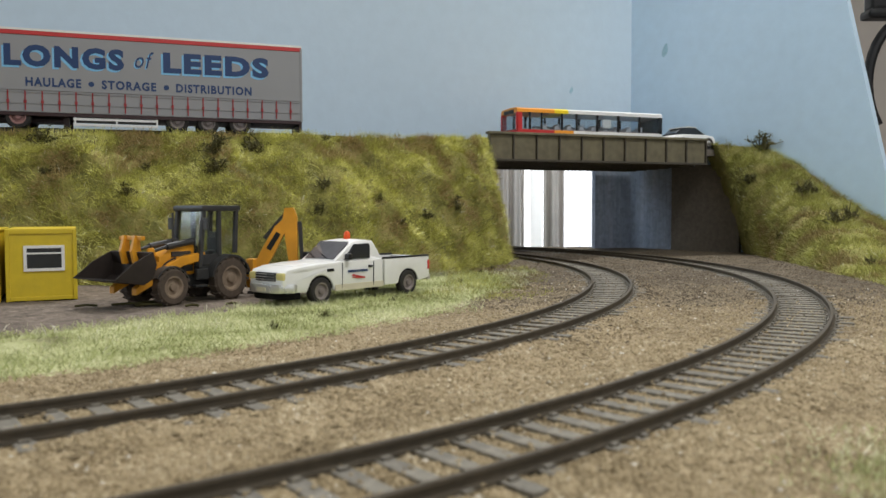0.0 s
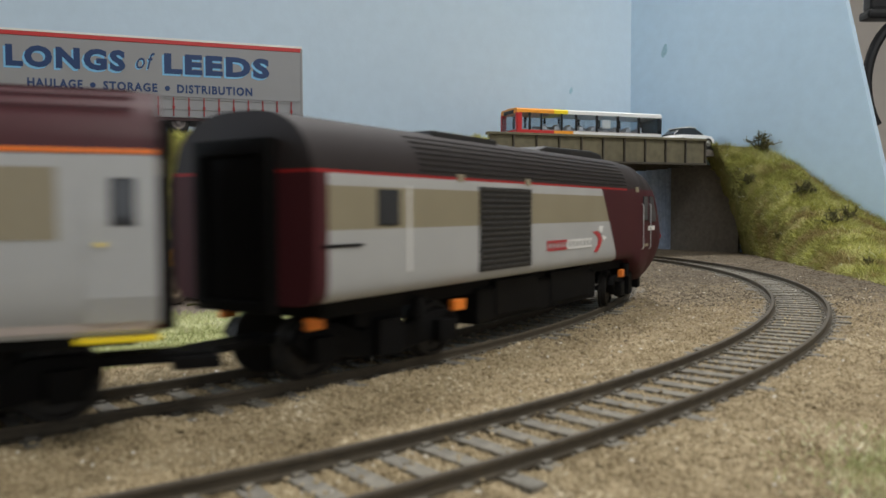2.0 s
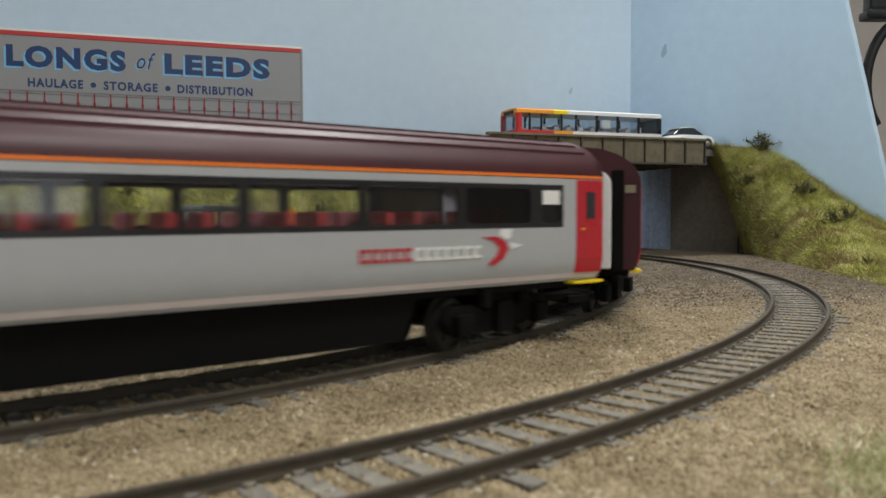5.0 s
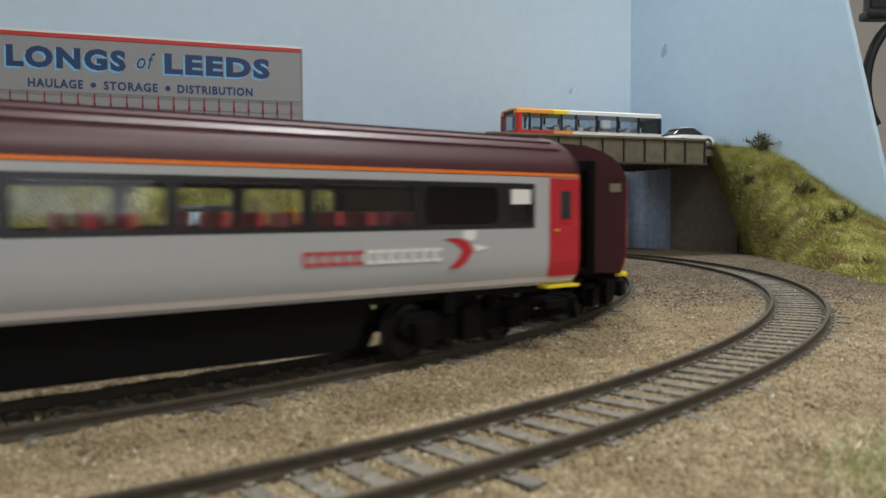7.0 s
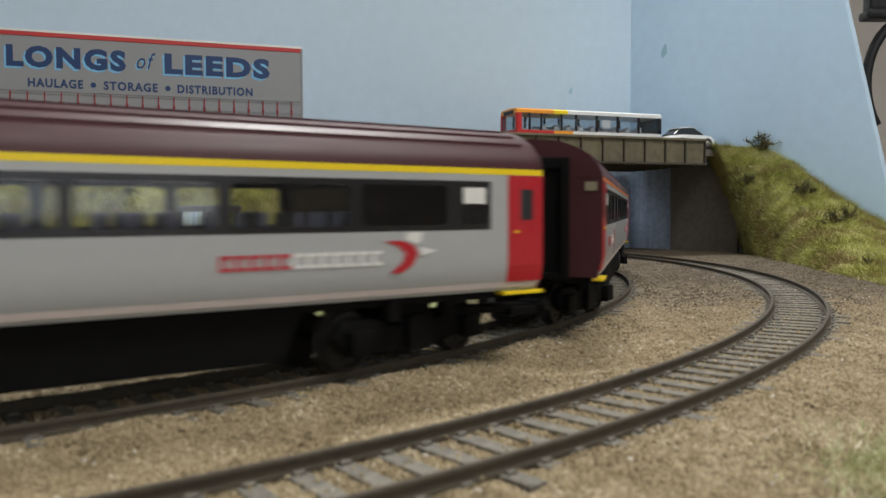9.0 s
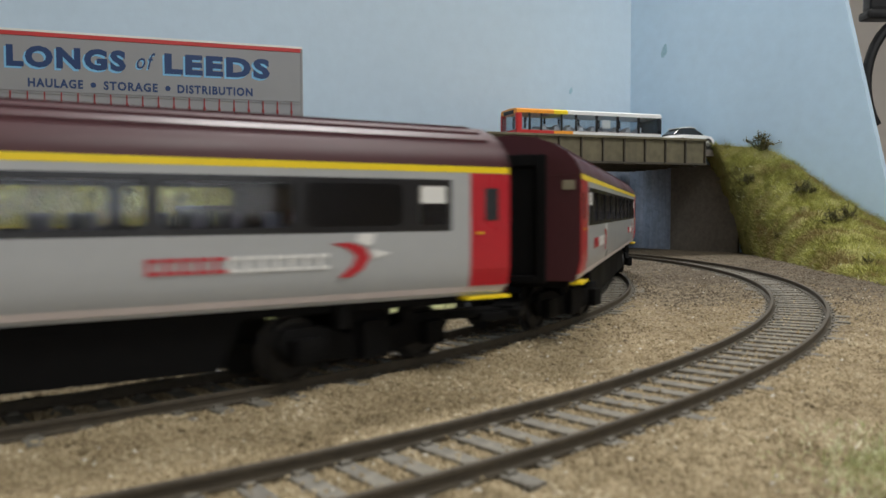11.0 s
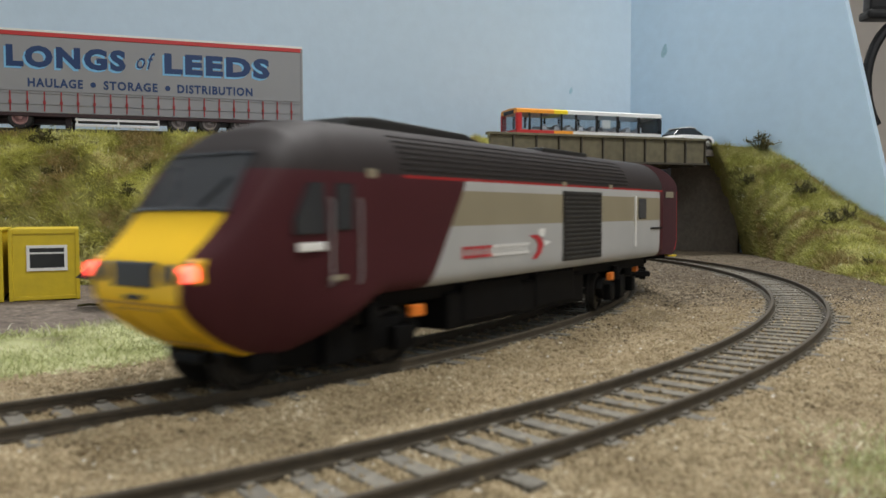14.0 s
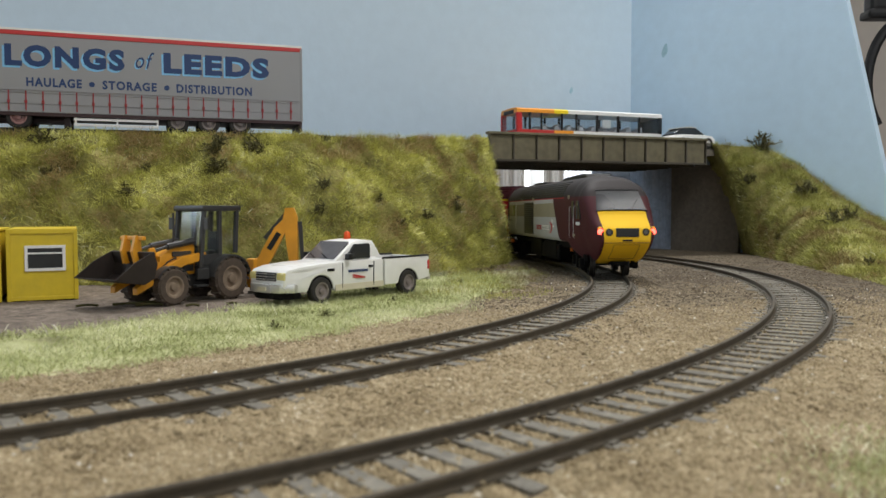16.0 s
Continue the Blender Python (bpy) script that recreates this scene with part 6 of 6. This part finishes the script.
def pickup():
    RW = -48.0
    o = thing("pickup_truck", "white pickup truck with orange roof beacon parked on the verge", "pickup", at(-57.2, 318.6, GROUND - 0.2, 0, 0, -130.2) @ Matrix.Scale(1.05, 4))
    bm = bmesh.new()
    prism(bm, [(-33.4, 4.6), (-33.4, 15.9), (-10, 15.9), (-8.4, 15.6), (2, 15.2), (10, 14.5), (14.6, 13.6), (16.4, 12.2), (16.7, 8.0), (15.6, 5.4), (6.6, 4.8)] + arch_arc(0, 6.1)[::-1] + [(-6.6, 4.6)], -11.7, 11.7, "y", bevel=0.9)
    soften(bm, 7.0, 0.16)
    body = part("body", bm, M_WHITE, o, "white painted bonnet and cab body", smooth=True)
    bm = bmesh.new(); prism(bm, [(-8.0, 15.9), (1.5, 15.5), (9.5, 14.8), (9.5, 13.9), (-8.0, 15.0)], -6.6, 6.6, "y", bevel=0.35); part("bonnet_bulge", bm, M_WHITE, body, smooth=True)
    bm = bmesh.new(); loft(bm, [(-8.5, shell_ring(10.4, 15.2, 15.8, .2)), (-18, shell_ring(9.3, 15.2, 23.2, .7, 1.12)), (-24, shell_ring(9.4, 15.2, 23.7, .7, 1.12)), (-30, shell_ring(9.3, 15.2, 23.2, .7, 1.12)), (-33.2, shell_ring(10, 15.2, 17.0, .3, 1.1))])
    part("cab", bm, M_WHITE, o, "white cab roof and pillars", smooth=True)
    bm = bmesh.new(); prism(bm, [(-9.6, 16.2), (-17.2, 22.6), (-17.0, 23.0), (-9.0, 16.5)], -8.4, 8.4, "y"); ws = part("windscreen", bm, M_PGLASS, o, "grey tinted windscreen")
    for y0 in (-3, 4):
        bm = bmesh.new(); tube(bm, [(-9.2, y0, 16.9), (-11.2, y0 - 5, 18.4)], 0.18, 5); part("wiper", bm, M_BLACK, ws)
    for s in (-1, 1):
        bm = bmesh.new(); prism(bm, [(-13.4, 16.3), (-18.4, 22.0), (-26.0, 22.2), (-26.6, 21.4), (-26.6, 16.3)], s * 10.0 - 0.55, s * 10.0 + 0.55, "y", bevel=0.2); part("door_window", bm, M_DARKGLASS, o)
        bm = bmesh.new(); box(bm, -14.6, -12.2, s * 12.4 - 1.2, s * 12.4 + 1.2, 16.2, 18.6, 0.5); part("mirror", bm, M_BLACK, o, "black door mirror", smooth=True)
        bm = bmesh.new(); prism(bm, [(-10.4, 5.4), (-10.8, 15.0), (-11.0, 15.0), (-10.6, 5.4)], s * 11.7 - 0.3, s * 11.7 + 0.06, "y"); prism(bm, [(-27.4, 5.4), (-27.6, 15.0), (-27.8, 15.0), (-27.6, 5.4)], s * 11.7 - 0.3, s * 11.7 + 0.06, "y"); part("door_gap", bm, M_BLACK, o)
        bm = bmesh.new(); box(bm, -26.8, -24.6, s * 11.75 - 0.15, s * 11.75 + 0.3, 12.6, 13.6, 0.2); part("door_handle", bm, M_BLACK, o)
        # the rail company's mark as plain bars: blue writing over two red slants
        for mt, z, a, b in ((M_NAVY, 11.2, -24.0, -13.4),):
            for k in range(9):
                bm = bmesh.new(); box(bm, a + k * 1.18, a + k * 1.18 + 0.85, s * 11.72 - 0.1, s * 11.72 + 0.1, z, z + 0.95); part("door_mark", bm, mt, o, "blue bar of a door mark")
        for k in (0, 1):
            bm = bmesh.new(); prism(bm, [(-23 + 1.2 * k, 9.0), (-16.4, 10.4 - 0.9 * k), (-15.6, 10.0 - 0.9 * k), (-22.2 + 1.2 * k, 8.6)], s * 11.72 - 0.1, s * 11.72 + 0.1, "y"); part("door_mark", bm, M_TRED, o, "red slanted bar of a door mark")
        bm = bmesh.new(); box(bm, -6.4, -3.0, s * 11.6 - 0.1, s * 11.6 + 0.25, 12.2, 13.2); part("wing_badge", bm, M_BLACK, o)
        bm = bmesh.new(); box(bm, -33.2, -7.0, s * 11.3 - 0.2, s * 11.3 + 0.35, 4.5, 6.9, 0.15); part("sill", bm, M_CREAM, o, "cream lower sill")
        for x in (0, RW):
            road_wheel(o, x, s * 10.2, 5.1, 3.4, M_LORRY_RIM, s, 0.62)
            bm = bmesh.new(); prism(bm, arch_arc(x, 5.9) + arch_arc(x, 5.5)[::-1], min(s * 6, s * 11.3), max(s * 6, s * 11.3), "y"); part("wheel_arch", bm, M_MATT, o, "dark wheel arch")
        bm = bmesh.new(); box(bm, 12.8, 16.7, s * 8.0 - 2.0, s * 8.0 + 2.0, 9.8, 12.6, 0.6); part("headlamp", bm, M_AMBER, o, "clear and amber headlamp", smooth=True)
        bm = bmesh.new(); box(bm, -61.4, -60, s * 11 - 0.8, s * 11 + 0.8, 10, 14.0, 0.2); part("tail_lamp", bm, M_TRED, o)
        bm = bmesh.new(); prism(bm, [(-33.9, 5.0), (-33.9, 15.5), (-61, 15.7), (-61.2, 6.6), (-55.0, 5.6)] + arch_arc(RW, 6.1) + [(-41.4, 5.0)], s * 11.0 - 0.7, s * 11.0 + 0.7, "y", bevel=0.35)
        part("bed_side", bm, M_WHITE, o, "white load bed side", smooth=True)
        bm = bmesh.new(); box(bm, -61, -33.9, s * 11.0 - 0.85, s * 11.0 + 0.85, 15.6, 16.3, 0.2); part("bed_rail", bm, M_BLACK, o, "black bed rail cap")
    bm = bmesh.new(); box(bm, -61.2, -60.2, -10.3, 10.3, 6, 15.6, 0.3); part("tailgate", bm, M_WHITE, o)
    bm = bmesh.new(); box(bm, -60.2, -33.9, -10.3, 10.3, 7.6, 8.6); box(bm, -34.6, -33.9, -10.3, 10.3, 8.6, 15.6); part("bed_floor", bm, M_BLACK, o, "black load bed lining")
    bm = bmesh.new(); box(bm, 15.6, 16.9, -5.8, 5.8, 9.4, 12.6, 0.3); gr = part("grille", bm, M_BLACK, o, "black grille with chrome bars")
    for z in (9.9, 10.9, 11.9):
        bm = bmesh.new(); box(bm, 16.7, 17.15, -5.6, 5.6, z, z + 0.28); part("grille_bar", bm, M_CHROME, gr)
    bm = bmesh.new(); prism(bm, [(18.6, -5), (18.6, 5), (17.4, 8.6), (13.0, 11.8), (11.4, 11.8), (11.4, -11.8), (13.0, -11.8), (17.4, -8.6)], 5.2, 8.4, "z", bevel=0.5); part("front_bumper", bm, M_CHROME, o, "chrome front bumper", smooth=True)
    bm = bmesh.new(); prism(bm, [(17.2, -5), (17.2, 5), (16, 8), (12, 10.6), (9, 10.6), (9, -10.6), (12, -10.6), (16, -8)], 2.8, 5.2, "z", bevel=0.3); part("lower_valance", bm, M_MATT, o)
    bm = bmesh.new(); box(bm, 18.4, 18.8, -2.6, 2.6, 5.9, 7.3); part("number_plate", bm, M_CREAM, o, "blank pale number plate")
    bm = bmesh.new(); box(bm, -63, -61.2, -10.8, 10.8, 5.4, 7.6, 0.4); part("rear_bumper", bm, M_CHROME, o)
    bm = bmesh.new(); turned(bm, [(23.5, 1.3), (24.6, 1.4), (26.2, 1.2), (26.9, 0.6)], (-24, 0, 0), "z", 14); part("beacon", bm, material("orange_beacon", (0.8, 0.10, 0.02), 0.25), o, "orange roof beacon", smooth=True)


pickup()

M_CABIN = material("yellow_cabin_paint", (0.62, 0.46, 0.015), 0.5, vary=0.1, grain=250, coarse=60, bump=0.0001)


def cabin(x0, label):
    o = thing("site_cabin", label, "cabin", at(x0[0], x0[1], GROUND + 0.1, 0, 0, 25), group="site cabins in the yard")
    W, H, D = 26.4, 29.3, 58
    bm = bmesh.new(); box(bm, 0.6, W - 0.6, 0.6, D - 0.6, 1.0, H - 0.8, 0.2); part("wall", bm, M_CABIN, o, "yellow painted cabin wall")
    for x in (0, W - 1.6):
        for y in (0, D - 1.6):
            bm = bmesh.new(); box(bm, x, x + 1.6, y, y + 1.6, 0, H, 0.25); part("corner_post", bm, M_CABIN, o)
    for z in (0.2, H - 1.8):
        bm = bmesh.new(); box(bm, 1.6, W - 1.6, 0.1, 1.0, z, z + 1.6, 0.2); part("end_rail", bm, M_CABIN, o)
    bm = bmesh.new(); box(bm, 0.1, W - 0.1, 0.2, D - 0.2, H - 0.6, H + 0.3, 0.2); part("roof", bm, M_CABIN, o)
    bm = bmesh.new(); box(bm, 0.3, W - 0.3, 0.4, D, -0.1, 0.5); part("skid", bm, M_MATT, o)
    wx, wz, ww, wh = 6.6, 12.2, 15.2, 10.6
    bm = bmesh.new(); box(bm, wx + 0.8, wx + ww - 0.8, 0.35, 0.8, wz + 0.8, wz + wh - 0.8); w = part("window", bm, M_DARKGLASS, o, "dark cabin window in a white frame")
    bm = bmesh.new()
    for a in ((wx, wx + ww, wz, wz + 1.2), (wx, wx + ww, wz + wh - 1.2, wz + wh), (wx, wx + 1.2, wz + 1.2, wz + wh - 1.2), (wx + ww - 1.2, wx + ww, wz + 1.2, wz + wh - 1.2), (wx + 1.2, wx + ww - 1.2, wz + wh * 0.66, wz + wh * 0.66 + 0.7)):
        box(bm, a[0], a[1], 0.0, 0.6, a[2], a[3], 0.1)
    part("window_frame", bm, M_WHITE, w, "white window frame")


cabin((-176.8, 319.6), "yellow site cabin with a white-framed window in the yard")
cabin((-202.4, 307.6), "yellow site cabin standing close beside its twin")


# ---- bus and car on the bridge ----
BA, BE, BN = Vector((35, 600)), Vector((0.937, 0.349)), Vector((-0.349, 0.937))
DECK = 85.0


def bus():
    p = BA + BE * 38.7 + BN * 32
    o = thing("single_deck_bus", "white single-deck bus with red and orange front on the bridge", "bus", at(p.x, p.y, DECK, 0, 0, 20.4))
    L, W, H = 139.0, 31.0, 31.4
    red, org = material("bus_red", (0.55, 0.02, 0.02), 0.35), material("bus_orange", (0.85, 0.33, 0.02), 0.35)
    for nm, x0, x1, z0, z1, mt in (("lower_side", 52, L, 3, 13.6, M_WHITE), ("lower_sweep", 34, 52, 3, 13.6, org), ("lower_front", 0, 34, 3, 13.6, red)):
        bm = bmesh.new(); box(bm, x0, x1, 0, W, z0, z1, 0.3); part(nm, bm, mt, o)
    bm = bmesh.new(); box(bm, 1.2, L - 0.6, 0.8, W - 0.8, 13.6, 14.4); part("interior_floor", bm, M_INNER, o)
    # roof in coloured pieces
    for nm, x0, x1, mt in (("roof_front", 0, 34, org), ("roof_band", 34, 47, M_LINE), ("roof_rear", 47, L, M_WHITE)):
        bm = bmesh.new(); prism(bm, [(0, 27.4), (0.2, 30), (2, 31.2), (W / 2, 31.8), (W - 2, 31.2), (W - 0.2, 30), (W, 27.4)], x0, x1, "x"); part(nm, bm, mt, o, smooth=True)
    posts = [(0, 4.6), (10.8, 12.6), (21.6, 23.2), (40.2, 41.8), (54, 55.6), (73.6, 75.4), (94, 96), (115, 117), (135.6, L)]
    for i, (a, b) in enumerate(posts):
        for y in (0, W - 1):
            bm = bmesh.new(); box(bm, a, b, y, y + 1, 13.6, 27.4); part("window_pillar", bm, red if a < 1 else M_BAND, o)
    for (a0, a1), (b0, b1) in zip(posts, posts[1:]):
        for y in (0.35, W - 0.35):
            bm = bmesh.new(); box(bm, a1, b0, y - 0.12, y + 0.12, 13.6, 27.4); g = part("window_pane", bm, M_VGLASS, o); g.visible_shadow = False
    bm = bmesh.new(); box(bm, -0.1, 0.4, 2.4, W - 2.4, 14, 25.4, 0.1); part("windscreen", bm, M_VGLASS, o)
    bm = bmesh.new(); box(bm, -0.3, 0.3, 6, W - 6, 27.0, 30, 0.1); part("destination_box", bm, M_BLACK, o)
    for y in (1.2, W - 1.2):
        bm = bmesh.new(); box(bm, -0.2, 1.2, y - 1.2, y + 1.2, 13.6, 27.4); part("front_pillar", bm, red, o)
    bm = bmesh.new(); box(bm, L - 0.6, L, 0.6, W - 0.6, 13.6, 27.4); part("rear_window", bm, M_DARKGLASS, o)
    seat = None
    for k in range(9):
        for y in (7, 23):
            m = at(24 + 11.5 * k, y, 14.4)
            if seat is None:
                bm = bmesh.new(); box(bm, 0, 4, -4.5, 4.5, 0, 3, 0.4); box(bm, 3, 4.4, -4.5, 4.5, 0, 4.6, 0.4); seat = part("seat", bm, material("grey_bus_seat", (0.5, 0.53, 0.57), 0.6), o, "", m)
            else:
                same(seat, o, m)
    bm = bmesh.new(); box(bm, 80, 88, 0.5, 0.9, 17, 24); part("window_notice", bm, M_WHITE, o, "white notice in the window")
    for x in (24, 102):
        for y, s in ((2.6, -1), (W - 2.6, 1)):
            road_wheel(o, x, y, 5.6, 4, M_STEEL, s)


def hatchback():
    p = BA + BE * 216 + BN * 18.5
    o = thing("white_car", "white sports utility car with dark windows on the bridge", "car", at(p.x, p.y, DECK, 0, 0, 20.4))
    bm = bmesh.new()
    loft(bm, [(0, shell_ring(8.6, 4, 9)), (-3, shell_ring(10, 3, 11)), (-12, shell_ring(10.6, 2.6, 11.8)), (-34, shell_ring(10.6, 2.6, 11.8)), (-41, shell_ring(10, 3, 11)), (-43, shell_ring(9, 4, 9))])
    part("body", bm, M_WHITE, o, smooth=True)
    bm = bmesh.new(); loft(bm, [(-11, shell_ring(9.4, 11, 11.9, .2)), (-20, shell_ring(8.4, 11, 18.2, .5, 1.12)), (-34, shell_ring(8.2, 11, 17.6, .5, 1.12)), (-41, shell_ring(8.8, 11, 12.4, .2))])
    part("cabin_glass", bm, M_DARKGLASS, o, "dark wrap-round windows", smooth=True)
    bm = bmesh.new(); loft(bm, [(-18.6, shell_ring(8.2, 17.4, 18.0, .3, 1)), (-26, shell_ring(8.2, 17.8, 18.6, .3, 1)), (-36, shell_ring(7.8, 16.8, 17.6, .3, 1))])
    part("roof", bm, M_WHITE, o, smooth=True)
    for x in (-8, -34):
        for s in (-1, 1):
            road_wheel(o, x, s * 9.2, 4.6, 3, M_STEEL, s)


bus()
hatchback()


# ---- bracket with cable beyond the sky board ----
def stand():
    o = thing("camera_stand", "black stand with a bracket and hanging cable behind the layout", "stand", at(402, 700, -950))
    bm = bmesh.new(); turned(bm, [(0, 60), (8, 60), (10, 8), (1180, 8)], (0, 0, 0), "z", 16); part("pole", bm, M_BLACK, o, smooth=True)
    bm = bmesh.new(); box(bm, -34, 8, -10, 10, 1148, 1156, 3.5); box(bm, -31, 8, -9, 9, 1154, 1176, 4.0); part("bracket", bm, M_BLACK, o, "black plastic bracket")
    bm = bmesh.new(); tube(bm, [(8 - 36 * math.sin(a) * 1.05, 0, 1094 + 56 * math.cos(a)) for a in np.linspace(0.1, 2.3, 14)], 4.4, 10); part("cable", bm, M_BLACK, o, "thick black cable")


stand()


# ---- marks on the sky boards and yard litter ----
def details():
    a = math.degrees(math.atan(SLOPE))
    b = math.degrees(math.atan2(-1.0, 0.71))
    dab = material("blue_paint_dab", (0.36, 0.58, 0.70), 0.7, vary=0.2)
    for nm, cx, cz, r, m0 in (("paint_dab", 40.6, 181.5, 4.6, at(*CORNER, 0, 0, 0, b)), ("paint_dab", -66, 146.5, 2.4, at(*CORNER, 0, 0, 0, a))):
        bm = bmesh.new()
        prism(bm, [(cx + r * (0.85 + 0.12 * math.sin(3 * t + cx)) * math.cos(t) * 0.8 + 0.25 * r * math.sin(t), cz + r * 1.5 * (0.9 + 0.08 * math.sin(2 * t)) * math.sin(t)) for t in np.linspace(0, 6.1, 22)], -0.25, 0.1, "y")
        tagged(part(nm, bm, dab, m=m0), "darker blue dab of paint on the sky board", "paint mark")
    rng = random.Random(5)
    for k, (x, y, l) in enumerate(((-128, 305, 14), (-118, 302, 10), (-140, 300, 8), (-84, 306, 4), (-98, 300, 5), (-120, 310, 9))):
        bm = bmesh.new()
        tube(bm, [(0, 0, 0.5), (l * 0.5, 0.6, 0.8), (l, -0.3, 0.5)], 0.5, 5)
        tagged(part("stick", bm, M_BUSH, m=at(x, y, GROUND + 0.3, 0, 0, rng.uniform(-25, 25))), "dark twig lying on the yard dirt", "twig", "twigs in the yard")


details()


# ---- what moves ----
def run_of(t):
    """Run of the second vehicle along the inner track, mm."""
    return float(np.interp(t, [0, 0.5, 1, 1.5, 2, 2.5, 3, 4, 6.5, 7, 9, 12.5, 13, 14, 14.5, 15, 16], [-758, -686, -611, -543, -478.5, -418.5, -349.5, -208.5, 136.5, 208, 483, 972, 1042, 1183.5, 1252, 1324.5, 1466]))


def motions():
    times = [i * 0.2 for i in range(81)]
    spin_times = [i / 15 for i in range(241)]
    for (car, bogies), off, half, way in TRAIN:
        rows, turns = [], [[], []]
        for t in times:
            s = run_of(t) + off
            pa, da = path_at(s - half)
            pb, db = path_at(s + half)
            mid, d = (pa + pb) / 2, (pb - pa).normalized()
            yaw = math.atan2(d.y, d.x)
            rows.append((t, at(mid.x, mid.y, 0, 0, 0, math.degrees(yaw) + (0 if way > 0 else 180))))
            for k, dd in enumerate((da, db)):
                turns[k].append((t, math.degrees((math.atan2(dd.y, dd.x) - yaw + math.pi) % (2 * math.pi) - math.pi)))
        walk(car, rows)
        for k, e in enumerate((-1, 1)):
            b, wheels = bogies[k if way > 0 else 1 - k]
            x = e * half * way
            walk(b, [(t, at(x, 0, 0, 0, 0, a)) for t, a in turns[k]])
            for w in wheels:
                wx = w.location.x / MM
                walk(w, [(t, at(wx, 0, 6.0, 0, math.degrees(run_of(t) / 6.0) * way, 0)) for t in spin_times])


motions()
